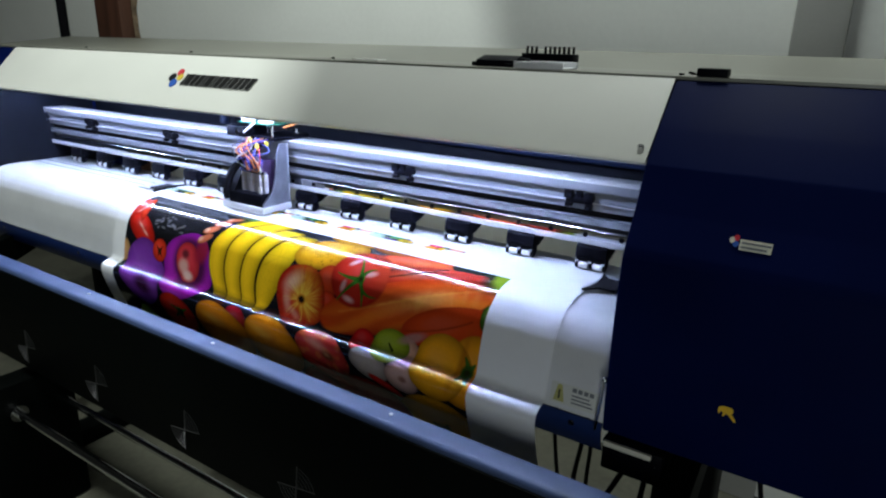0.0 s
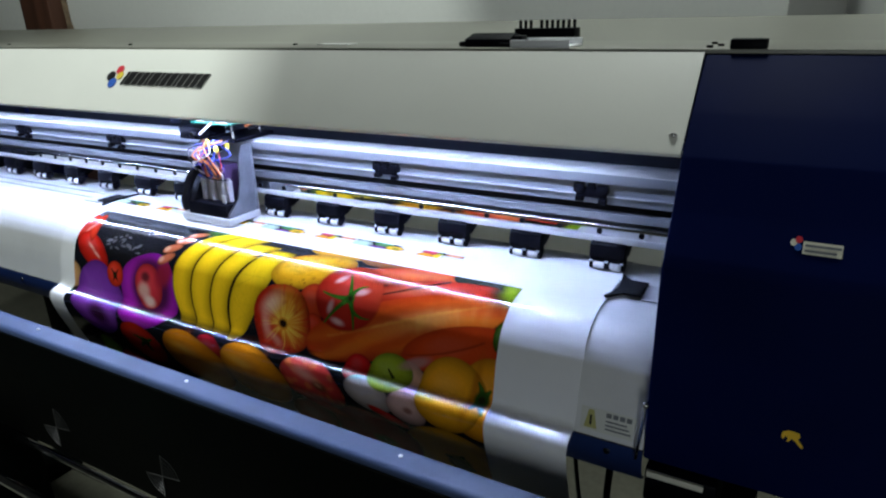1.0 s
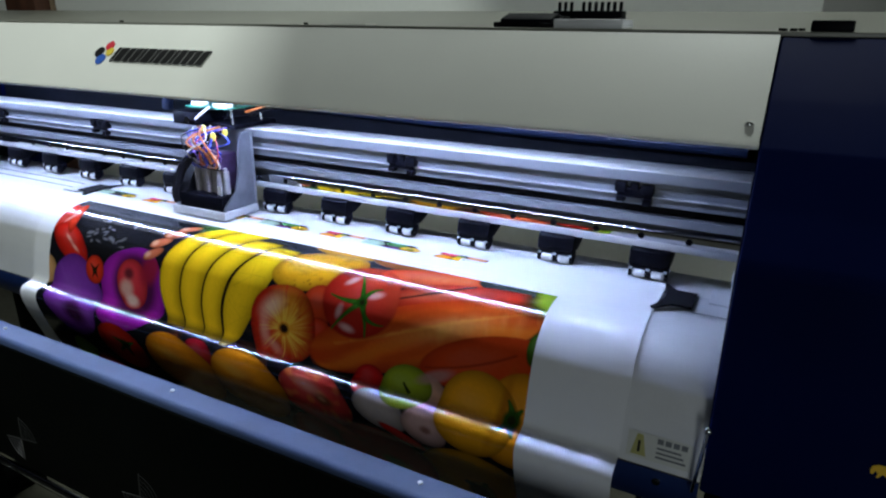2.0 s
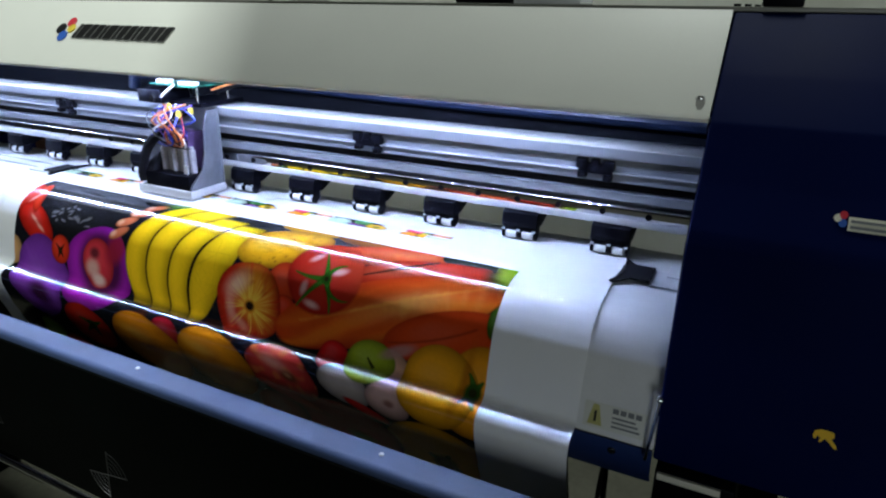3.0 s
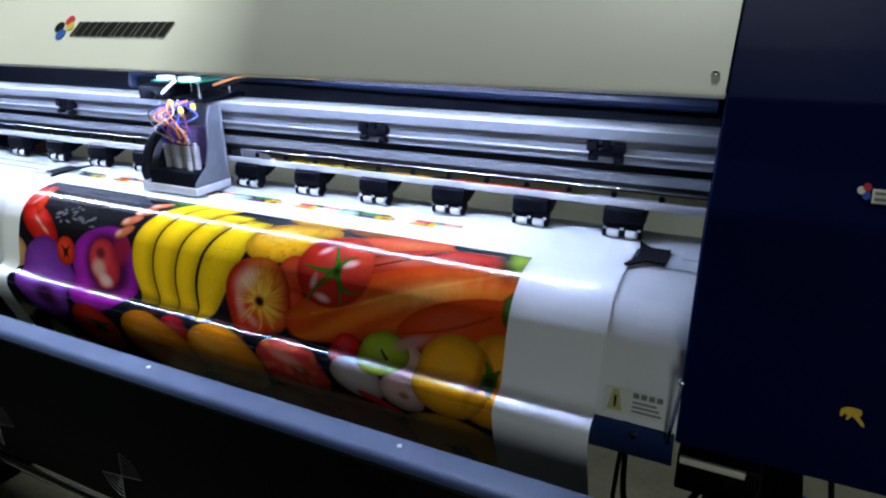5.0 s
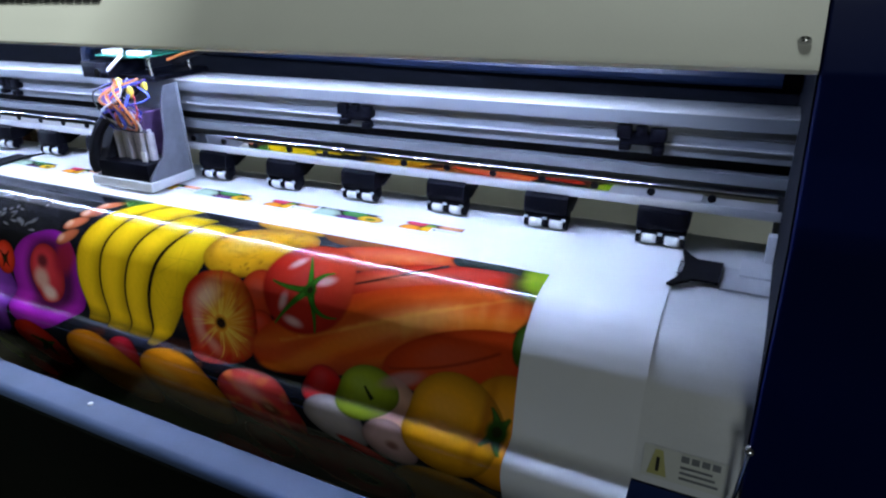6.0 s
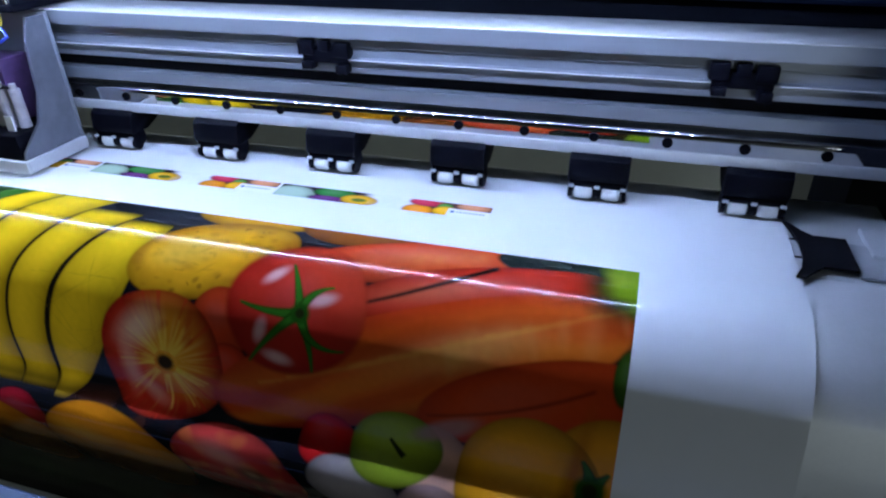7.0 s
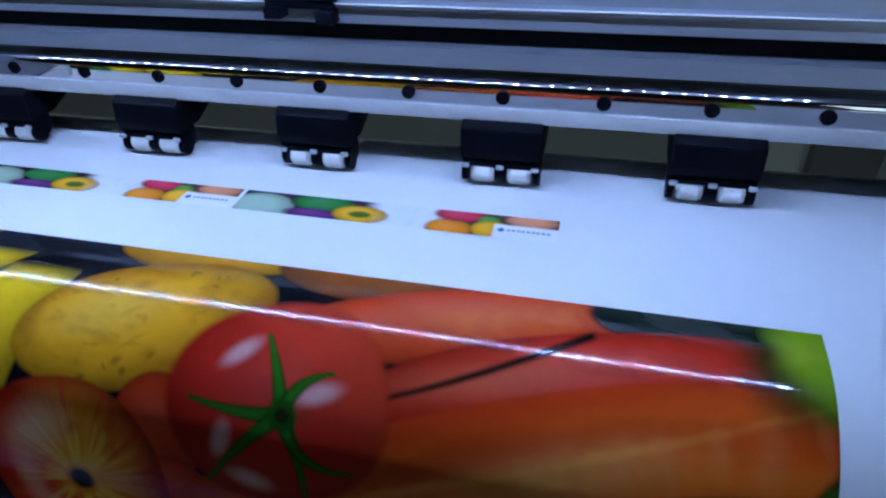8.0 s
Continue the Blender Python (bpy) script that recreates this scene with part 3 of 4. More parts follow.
def fruit_picture():
    p = Picture(-1.090, -0.094, 0.0, 0.52, 0.0012, (0.010, 0.011, 0.016))
    p.c *= (1 + 0.5 * p.grain(60, 5))[..., None]
    # dark glassy aubergines
    m, a, b = p.fruit(-0.945, 0.055, 0.15, 0.068, (0.022, 0.022, 0.028), turn=8, power=3.5, glow=0.3)
    for k in range(26):
        r = random.Random(k)
        p.spot(-1.0 + r.random() * 0.12, 0.045 + r.random() * 0.055, 0.002 + 0.005 * r.random(), 0.001 + 0.002 * r.random(), (0.20, 0.20, 0.21), r.uniform(-50, 20), 0.8, 0.7)
    p.spot(-0.93, 0.03, 0.11, 0.012, (0.06, 0.06, 0.07), 6, 0.9, 0.8)
    # red peppers and an onion at the edge
    p.fruit(-1.068, 0.072, 0.028, 0.055, (0.55, 0.03, 0.015), turn=-30, glow=0.5)
    p.fruit(-1.030, 0.112, 0.060, 0.030, (0.58, 0.025, 0.015), turn=28, glow=0.5)
    p.fruit(-1.052, 0.055, 0.013, 0.040, (0.62, 0.05, 0.02), turn=-20)
    p.fruit(-1.095, 0.172, 0.030, 0.030, (0.62, 0.36, 0.16))
    for u, v, t in ((-1.062, 0.062, -55), (-1.035, 0.104, 30), (-1.015, 0.118, 30)):
        p.spot(u, v, 0.012, 0.003, (0.86, 0.50, 0.42), t, 0.8, 0.7)
    # purple onions
    m, a, b = p.fruit(-0.995, 0.215, 0.068, 0.088, (0.24, 0.06, 0.42), turn=-38, power=2.4, glow=0.35, shade=(0.05, 0.01, 0.10))
    for k in range(5):
        p.spot(-1.03 + 0.03 * k, 0.19 + 0.02 * k, 0.006, 0.05, (0.30, 0.10, 0.50), -35, 0.9, 0.35, m)
    p.spot(-0.975, 0.245, 0.030, 0.022, (0.05, 0.012, 0.05), 20, 0.6, 0.95, m)
    m, a, b = p.fruit(-0.848, 0.172, 0.082, 0.078, (0.42, 0.03, 0.48), turn=-20, power=2.6, glow=0.3, shade=(0.10, 0.005, 0.13))
    p.spot(-0.842, 0.160, 0.056, 0.060, (0.07, 0.012, 0.06), -20, 0.25, 0.95, m)
    m2, a, b = p.fruit(-0.848, 0.158, 0.040, 0.046, (0.60, 0.05, 0.07), turn=-20, glow=0.4)
    p.spot(-0.862, 0.168, 0.016, 0.015, (0.65, 0.42, 0.36), 0, 0.6, 0.9, m2)
    p.spot(-0.846, 0.187, 0.016, 0.010, (0.72, 0.55, 0.50), 10, 0.6, 0.9, m2)
    p.spot(-0.858, 0.140, 0.012, 0.010, (0.10, 0.02, 0.03), 0, 0.6, 0.9, m2)
    p.spot(-0.805, 0.125, 0.020, 0.030, (0.30, 0.02, 0.05), 30, 0.5, 0.9, m)
    m, a, b = p.fruit(-0.952, 0.150, 0.026, 0.027, (0.66, 0.05, 0.02))
    p.stem(-0.952, 0.152, [(-0.965, 0.140, 0), (-0.941, 0.138, 0), (-0.958, 0.166, 0), (-0.942, 0.164, 0)], (0.08, 0.02, 0.01), 0.0035)
    # nuts
    for u, v, t in ((-0.800, 0.072, -25), (-0.782, 0.050, -15), (-0.765, 0.028, -30), (-0.806, 0.095, -30)):
        p.fruit(u, v, 0.024, 0.009, (0.50, 0.15, 0.07), turn=t)
        p.spot(u - 0.012, v + 0.003, 0.007, 0.005, (0.70, 0.45, 0.32), t, 0.6, 0.7)
    p.spot(-0.70, 0.012, 0.05, 0.018, (0.06, 0.16, 0.03), 0, 0.4)
    # bananas side by side
    ends = [((-0.700, -0.004), (-0.780, 0.125), (-0.742, 0.212)), ((-0.664, -0.002), (-0.729, 0.128), (-0.699, 0.216)), ((-0.606, 0.008), (-0.676, 0.135), (-0.656, 0.216)), ((-0.556, 0.018), (-0.629, 0.150), (-0.612, 0.222)), ((-0.514, 0.024), (-0.545, 0.118), (-0.600, 0.222))]
    quad = [np.polyfit([q[1] for q in e], [q[0] for q in e], 2) for e in ends]
    for k in range(4):
        left, right = np.polyval(quad[k], p.v), np.polyval(quad[k + 1], p.v)
        s = (p.u - left) / np.maximum(right - left, 1e-4)
        top = ends[k][0][1] - 0.004 + 0.010 * (k > 1)
        bot = ends[k][2][1]
        span = np.clip((p.v - top) / (bot - top), 0, 1)
        m = smooth_step(0.0, 0.03, s) * (1 - smooth_step(0.965, 1.0, s)) * smooth_step(top, top + 0.012, p.v) * (1 - smooth_step(bot - 0.012, bot, p.v))
        tone = 0.55 + 0.5 * np.sin(np.pi * np.clip(s * 0.9 + 0.12, 0, 1)) + 0.05 * p.grain(300, 20 + k, 1, 0.2)
        yellow = np.array((0.80, 0.56, 0.012))
        col = yellow * np.clip(tone, 0, 1.1)[..., None]
        col[..., 1] *= (1 - 0.10 * span)
        p.lay(m, col)
        p.lay(m * smooth_step(bot - 0.028, bot - 0.008, p.v) * 0.85, (0.10, 0.075, 0.01))
        p.lay(m * (1 - smooth_step(0.02, 0.10, s)) * 0.9, (0.16, 0.10, 0.005))
    for k, w in ((1, 0.0004), (2, 0.0006), (3, 0.0024)):
        off = np.abs(p.u - np.polyval(quad[k], p.v) - 0.0012)
        wide = w * np.clip(np.sin(np.pi * np.clip((p.v - ends[k][0][1]) / 0.225, 0, 1)), 0, 1) + 0.0003
        p.lay((1 - smooth_step(wide, wide + 0.0012, off)) * smooth_step(0.02, 0.05, p.v) * (1 - smooth_step(0.19, 0.215, p.v)), (0.016, 0.012, 0.008))
    r = random.Random(8)
    for k in range(14):
        p.stroke((-0.54 - 0.1 * r.random(), 0.06 + 0.12 * r.random()), (-0.545 - 0.1 * r.random(), 0.07 + 0.12 * r.random()), 0.0005, 0.0002, (0.25, 0.16, 0.02), 0.001, 0.0007, 0.25)
    # amber mangoes at the far edge
    p.fruit(-0.435, -0.006, 0.07, 0.022, (0.66, 0.32, 0.015), turn=-4)
    p.fruit(-0.33, -0.008, 0.065, 0.028, (0.30, 0.10, 0.02), turn=-6)
    m, a, b = p.fruit(-0.462, 0.053, 0.082, 0.040, (0.80, 0.42, 0.015), turn=-19, glow=0.45, mottle=0.12)
    for k in range(34):
        t, q = r.uniform(-1, 1), r.uniform(-0.9, 0.9)
        p.spot(-0.462 + 0.075 * t, 0.053 + 0.036 * q - 0.02 * t, 0.001 + 0.007 * r.random(), 0.0008 + 0.0025 * r.random(), (0.30, 0.12, 0.015), r.uniform(-40, 10), 0.95, 0.30, m)
    p.lay(m * smooth_step(0.15, 0.7, p.grain(120, 61)) * smooth_step(0.35, 1.0, np.hypot(a, b)) * 0.6, (0.28, 0.10, 0.015))
    p.lay(m * smooth_step(0.15, 1.0, 0.75 * a + 0.6 * b) * 0.6, (0.34, 0.11, 0.012))
    p.lay(m * smooth_step(0.45, 1.0, -b) * 0.5, (0.30, 0.10, 0.012))
    for k in range(40):
        t, q = r.uniform(-0.95, 0.95), r.uniform(-0.9, 0.9)
        p.spot(-0.462 + 0.076 * t, 0.053 + 0.036 * q - 0.02 * t, 0.0008 + 0.003 * r.random(), 0.0006 + 0.0016 * r.random(), (0.16, 0.06, 0.012), r.uniform(-50, 10), 0.7, 0.55 * abs(q) + 0.1, m)
    p.spot(-0.490, 0.052, 0.030, 0.012, (0.90, 0.60, 0.08), -19, 0.9, 0.5, m)
    # red balls
    p.fruit(-0.436, 0.112, 0.030, 0.032, (0.60, 0.07, 0.02))
    p.fruit(-0.430, 0.150, 0.022, 0.020, (0.62, 0.06, 0.02))
    # striped apple
    m, a, b = p.fruit(-0.500, 0.156, 0.064, 0.063, (0.60, 0.045, 0.02), turn=-10, power=2.3, glow=0.3, mottle=0.1)
    ang, rad = np.arctan2(b - 0.08, a - 0.06), np.hypot(a - 0.06, b - 0.08)
    ray = 0.5 + 0.25 * np.sin(23 * ang + 2.2 * np.sin(5 * ang + 1) + 2 * rad) + 0.25 * np.sin(41 * ang + 3 * np.sin(7 * ang)) + 0.25 * p.grain(160, 51)
    p.spot(-0.490, 0.138, 0.030, 0.034, (0.78, 0.44, 0.03), -30, 0.8, 0.75, m)
    p.spot(-0.478, 0.170, 0.026, 0.020, (0.78, 0.42, 0.03), 20, 0.9, 0.6, m)
    p.lay(m * smooth_step(0.55, 1.0, ray) * (1 - smooth_step(0.35, 0.95, rad)) * 0.45, (0.84, 0.58, 0.16))
    p.lay(m * smooth_step(0.60, 1.0, 1 - ray) * smooth_step(0.25, 0.5, rad) * 0.5, (0.50, 0.03, 0.015))
    for k in range(22):
        t = 2.9 + 2.6 * math.sin(12.9 * k)
        q0, q1 = 0.012, 0.030 + 0.020 * abs(math.sin(7.7 * k))
        p.stroke((-0.496 + q0 * math.cos(t), 0.161 + q0 * math.sin(t)), (-0.496 + q1 * math.cos(t), 0.161 + q1 * math.sin(t)), 0.0022, 0.0006, (0.84, 0.60, 0.10), 0.001, 0.0012, 0.55)
    p.lay(m * smooth_step(0.1, 0.6, p.grain(170, 91)) * smooth_step(0.3, 0.6, rad) * 0.5, (0.42, 0.015, 0.012))
    p.spot(-0.524, 0.130, 0.022, 0.013, (0.86, 0.70, 0.58), -40, 0.9, 0.6, m)
    p.spot(-0.535, 0.170, 0.008, 0.020, (0.82, 0.55, 0.45), -10, 0.9, 0.5, m)
    p.spot(-0.512, 0.192, 0.016, 0.006, (0.80, 0.50, 0.40), 30, 0.9, 0.45, m)
    p.spot(-0.496, 0.161, 0.0085, 0.0075, (0.04, 0.02, 0.01))
    # long peppers
    m, a, b = p.fruit(-0.262, 0.022, 0.115, 0.026, (0.60, 0.075, 0.022), turn=-13, glow=0.5)
    p.lay(m * np.exp(-((a - 0.05) / 0.45) ** 2 - ((b + 0.05) / 0.40) ** 2) * (0.55 + 0.3 * p.grain(240, 12, 1, 0.3)), (0.74, 0.26, 0.07))
    p.fruit(-0.150, 0.012, 0.06, 0.020, (0.012, 0.022, 0.012), turn=8)
    m, a, b = p.fruit(-0.212, 0.056, 0.120, 0.033, (0.56, 0.040, 0.018), turn=-14, glow=0.45, light=(0.1, -0.5))
    p.lay(m * np.exp(-((a + 0.35) / 0.40) ** 2 - ((b + 0.30) / 0.28) ** 2) * 0.5, (0.72, 0.24, 0.12))
    p.stroke((-0.318, 0.078), (-0.205, 0.022), 0.0012, 0.0026, (0.020, 0.012, 0.010), 0.004, 0.0018)
    m, a, b = p.fruit(-0.268, 0.122, 0.186, 0.046, (0.74, 0.150, 0.016), turn=-20.5, power=2.3, glow=0.42, light=(0.25, -0.15), shade=(0.32, 0.022, 0.006))
    p.lay(m * (1 - smooth_step(-1.0, -0.25, b)) * 0.75, (0.60, 0.06, 0.012))
    for k in range(9):
        p.stroke((-0.40 + 0.028 * k, 0.162 - 0.011 * k), (-0.30 + 0.026 * k, 0.122 - 0.010 * k), 0.0016, 0.0005, (0.92, 0.46, 0.09), 0.003, 0.003, 0.35)
    flame = 0.5 + 0.5 * np.sin(7.0 * b + 2.2 * np.sin(3.1 * a + 1.0) + 0.8 * p.grain(90, 31))
    p.lay(m * smooth_step(0.35, 1.0, flame) * 0.40 * smooth_step(-0.6, 0.2, b), (0.84, 0.28, 0.025))
    p.lay(m * (1 - smooth_step(0.0, 0.45, flame)) * 0.5, (0.50, 0.055, 0.008))
    p.lay(m * np.exp(-((a - 0.30) / 0.28) ** 2 - ((b + 0.05) / 0.30) ** 2) * (0.65 + 0.35 * p.grain(260, 41, 1, 0.3)), (0.88, 0.46, 0.12))
    for k in range(7):
        p.spot(-0.232 + 0.022 * k, 0.106 - 0.0075 * k + 0.006 * math.sin(3 * k), 0.0030 + 0.0015 * (k % 3), 0.011 + 0.004 * (k % 2), (0.84, 0.44, 0.16), -15 + 9 * (k % 3), 0.95, 0.16, m)
    p.lay(m * smooth_step(0.55, 1.0, b) * 0.7, (0.26, 0.016, 0.006))
    m, a, b = p.fruit(-0.158, 0.134, 0.098, 0.036, (0.60, 0.075, 0.012), turn=-17, glow=0.35, shade=(0.26, 0.018, 0.006))
    p.stroke((-0.245, 0.160), (-0.115, 0.112), 0.0012, 0.0016, (0.25, 0.03, 0.008), 0.006, 0.0015, 0.8)
    # tomato with its star
    m, a, b = p.fruit(-0.368, 0.088, 0.064, 0.058, (0.56, 0.040, 0.022), turn=-20, power=2.2, glow=0.30, light=(0.1, -0.3), edge=0.0030, shade=(0.24, 0.010, 0.006))
    p.lay(m * smooth_step(0.0, 0.9, a - 0.4 * b) * 0.4, (0.62, 0.10, 0.04))
    for u, v, ru, rv, t in ((-0.392, 0.062, 0.011, 0.0045, -40), (-0.398, 0.112, 0.005, 0.010, 15), (-0.381, 0.134, 0.012, 0.005, 10), (-0.344, 0.078, 0.012, 0.005, -20)):
        p.spot(u, v, ru, rv, (0.86, 0.60, 0.58), t, 0.7, 0.75, m)
    p.stem(-0.362, 0.092, [(-0.379, 0.050, 0.002), (-0.419, 0.090, -0.003), (-0.408, 0.142, 0.003), (-0.348, 0.142, -0.003), (-0.319, 0.118, 0.012), (-0.336, 0.066, -0.006)], (0.055, 0.20, 0.02), 0.0046)
    # leaf at the corner
    p.spot(-0.106, 0.022, 0.026, 0.034, (0.02, 0.04, 0.01), 0, 0.5, 0.9)
    leaf = smooth_step(-0.127, -0.106, p.u + 0.006 * p.grain(140, 71)) * (1 - smooth_step(0.030, 0.062, p.v + 0.7 * (-0.094 - p.u)))
    p.lay(leaf, (0.24, 0.36, 0.012))
    p.lay(leaf * smooth_step(0.0, 0.5, p.grain(110, 72)) * 0.5, (0.36, 0.44, 0.03))
    p.fruit(-0.094, 0.100, 0.010, 0.022, (0.06, 0.13, 0.015))
    # small fruit between
    p.fruit(-0.332, 0.203, 0.026, 0.025, (0.62, 0.02, 0.02), glow=0.5)
    p.fruit(-0.298, 0.244, 0.046, 0.030, (0.42, 0.36, 0.34), turn=20)
    m, a, b = p.fruit(-0.226, 0.214, 0.030, 0.048, (0.62, 0.36, 0.26), turn=-25)
    m, a, b = p.fruit(-0.270, 0.197, 0.041, 0.034, (0.34, 0.42, 0.03), turn=-15, glow=0.4)
    p.stroke((-0.276, 0.190), (-0.262, 0.203), 0.0016, 0.0026, (0.03, 0.04, 0.01), 0.001)
    p.spot(-0.228, 0.170, 0.028, 0.008, (0.45, 0.25, 0.24), -25, 0.5, 0.8)
    m, a, b = p.fruit(-0.226, 0.250, 0.036, 0.028, (0.55, 0.36, 0.33), turn=18)
    p.spot(-0.222, 0.250, 0.008, 0.006, (0.20, 0.08, 0.06), 0, 0.6, 0.8)
    p.fruit(-0.262, 0.278, 0.040, 0.009, (0.60, 0.02, 0.015), turn=20)
    # yellow peppers
    m, a, b = p.fruit(-0.098, 0.200, 0.055, 0.068, (0.76, 0.33, 0.012), turn=5, glow=0.3)
    m, a, b = p.fruit(-0.158, 0.206, 0.058, 0.062, (0.80, 0.38, 0.012), turn=-10, glow=0.4, light=(-0.3, -0.3))
    p.spot(-0.124, 0.190, 0.006, 0.045, (0.34, 0.11, 0.005), 8, 0.9, 0.7)
    p.stem(-0.110, 0.198, [(-0.118, 0.172, 0.002), (-0.100, 0.224, 0.002), (-0.124, 0.218, 0), (-0.097, 0.180, 0)], (0.06, 0.16, 0.02), 0.0065)
    p.fruit(-0.150, 0.330, 0.088, 0.062, (0.78, 0.38, 0.012), turn=10, glow=0.35)
    p.stem(-0.146, 0.345, [(-0.17, 0.33, 0.002), (-0.12, 0.352, 0.002), (-0.150, 0.372, 0), (-0.138, 0.322, 0)], (0.10, 0.16, 0.02), 0.010)
    # dark red fruit below
    p.fruit(-0.305, 0.338, 0.092, 0.058, (0.44, 0.015, 0.015), turn=5, glow=0.2)
    p.spot(-0.285, 0.350, 0.022, 0.012, (0.04, 0.10, 0.02), 0, 0.6, 0.9)
    p.fruit(-0.430, 0.345, 0.05, 0.045, (0.34, 0.02, 0.02))
    m, a, b = p.fruit(-0.412, 0.258, 0.068, 0.046, (0.56, 0.06, 0.05), turn=18, glow=0.4, mottle=0.15)
    p.lay(m * smooth_step(0.0, 0.6, p.grain(150, 17)) * 0.55, (0.66, 0.22, 0.06))
    p.spot(-0.396, 0.258, 0.016, 0.010, (0.16, 0.06, 0.03), 15, 0.6, 0.95)
    p.spot(-0.398, 0.256, 0.007, 0.004, (0.45, 0.22, 0.12), 15, 0.6, 0.8)
    p.fruit(-0.405, 0.299, 0.070, 0.012, (0.66, 0.03, 0.015), turn=18, glow=0.4)
    p.spot(-0.425, 0.240, 0.022, 0.008, (0.72, 0.45, 0.35), 15, 0.9, 0.5, m)
    p.fruit(-0.650, 0.246, 0.034, 0.024, (0.30, 0.014, 0.03), turn=20)
    p.fruit(-0.700, 0.292, 0.088, 0.060, (0.76, 0.28, 0.012), turn=16, power=2.3, glow=0.35)
    p.fruit(-0.548, 0.280, 0.080, 0.060, (0.78, 0.30, 0.012), turn=14, power=2.3, glow=0.35)
    for cu, cv in ((-0.700, 0.292), (-0.548, 0.280)):
        near = np.exp(-((p.u - cu) / 0.075) ** 2 - ((p.v - cv) / 0.052) ** 2)
        p.lay(near * smooth_step(0.1, 0.7, p.grain(95, 43)) * 0.55, (0.50, 0.11, 0.012))
        p.spot(cu - 0.03, cv - 0.022, 0.028, 0.010, (0.86, 0.52, 0.10), 16, 0.9, 0.45)
    m, a, b = p.fruit(-0.858, 0.292, 0.062, 0.050, (0.58, 0.035, 0.015), turn=15)
    p.stem(-0.848, 0.285, [(-0.88, 0.275, 0.002), (-0.82, 0.272, 0), (-0.84, 0.312, 0), (-0.872, 0.305, 0)], (0.05, 0.16, 0.02), 0.006)
    p.fruit(-0.990, 0.348, 0.035, 0.042, (0.20, 0.34, 0.03), turn=-20)
    p.fruit(-0.930, 0.375, 0.050, 0.040, (0.45, 0.03, 0.02))
    for u, v, c in ((-1.04, 0.44, (0.40, 0.03, 0.02)), (-0.86, 0.42, (0.06, 0.15, 0.03)), (-0.74, 0.41, (0.05, 0.14, 0.03)), (-0.62, 0.40, (0.06, 0.12, 0.03)), (-0.50, 0.41, (0.36, 0.03, 0.02)), (-0.36, 0.45, (0.45, 0.20, 0.02)), (-0.22, 0.45, (0.40, 0.03, 0.02))):
        p.fruit(u, v, 0.062, 0.045, c, turn=10)
    p.c = p.c ** 1.13
    p.c *= (1 + 0.04 * p.grain(500, 77))[..., None]
    return p


part("printed_picture", fruit_picture().mesh("printed_picture"), PRINT, vinyl, "glossy printed photograph of fruit and vegetables")


def small_picture(u0):
    """A narrow strip: cabbage, greens, orange slices, a white field and a caption box."""
    w = 0.2255
    p = Picture(u0, u0 + w, -0.0815, -0.0555, 0.0012, (0.80, 0.81, 0.82))
    ramp = (p.u - u0) / w
    p.lay((1 - smooth_step(0.40, 0.47, ramp)), (0.05, 0.03, 0.05))
    p.fruit(u0 + 0.018, -0.062, 0.026, 0.018, (0.42, 0.55, 0.40))
    p.fruit(u0 + 0.062, -0.074, 0.024, 0.010, (0.05, 0.22, 0.05), mottle=0.3)
    p.fruit(u0 + 0.060, -0.060, 0.022, 0.006, (0.13, 0.03, 0.16))
    p.fruit(u0 + 0.092, -0.0645, 0.020, 0.0105, (0.80, 0.42, 0.015))
    p.spot(u0 + 0.092, -0.0645, 0.008, 0.004, (0.10, 0.14, 0.02))
    p.lay(smooth_step(0.62, 0.70, ramp), (0.10, 0.04, 0.04))
    p.fruit(u0 + 0.155, -0.060, 0.016, 0.011, (0.76, 0.26, 0.01))
    p.fruit(u0 + 0.160, -0.077, 0.018, 0.008, (0.60, 0.04, 0.09))
    p.fruit(u0 + 0.180, -0.073, 0.008, 0.006, (0.10, 0.32, 0.05))
    p.fruit(u0 + 0.183, -0.063, 0.014, 0.010, (0.84, 0.44, 0.01))
    p.fruit(u0 + 0.208, -0.077, 0.018, 0.008, (0.74, 0.30, 0.14))
    m = smooth_step(0.815, 0.82, ramp) * smooth_step(-0.0708, -0.0700, p.v)
    p.lay(m, (0.84, 0.85, 0.86))
    for k in range(9):
        p.spot(u0 + 0.194 + 0.0032 * k, -0.0645, 0.0012, 0.0013, (0.10, 0.13, 0.18), 0, 0.4, 0.8)
    p.spot(u0 + 0.189, -0.0645, 0.0022, 0.0022, (0.05, 0.12, 0.30))
    p.lay((np.abs(ramp - 0.54) < 0.09) * 0.25 * (0.5 + p.grain(400, 3)), (0.6, 0.62, 0.66))
    return p


for k in range(4):
    part("small_print", small_picture(-0.459 - 0.2285 * k).mesh("small_print"), PRINT, vinyl, "narrow printed strip of vegetables")

# media edge guides
def edge_guide(x, s):
    pts = [(0, -0.004), (0.006, -0.012), (0.012, -0.022), (0.020, -0.030), (0.046, -0.030), (0.046, -0.083), (0.020, -0.083), (0.012, -0.092), (0.003, -0.103), (-0.003, -0.101), (0.004, -0.085), (0.0075, -0.066), (0.0075, -0.045), (0.004, -0.024)]
    bm = slab([(x + s * a, b) for a, b in pts], 0.9045, 0.9075)
    g = single("edge_guide", bm, SOFT_BLACK, "black forked media edge guide lying on the print bed", "edge guide", "media edge guides")
    part("plate", boxes((x + s * 0.047 if s > 0 else x - 0.095, x + 0.095 if s > 0 else x - 0.047, -0.085, -0.030, 0.9008, 0.9030)), ALU_DULL, g, "thin metal plate")


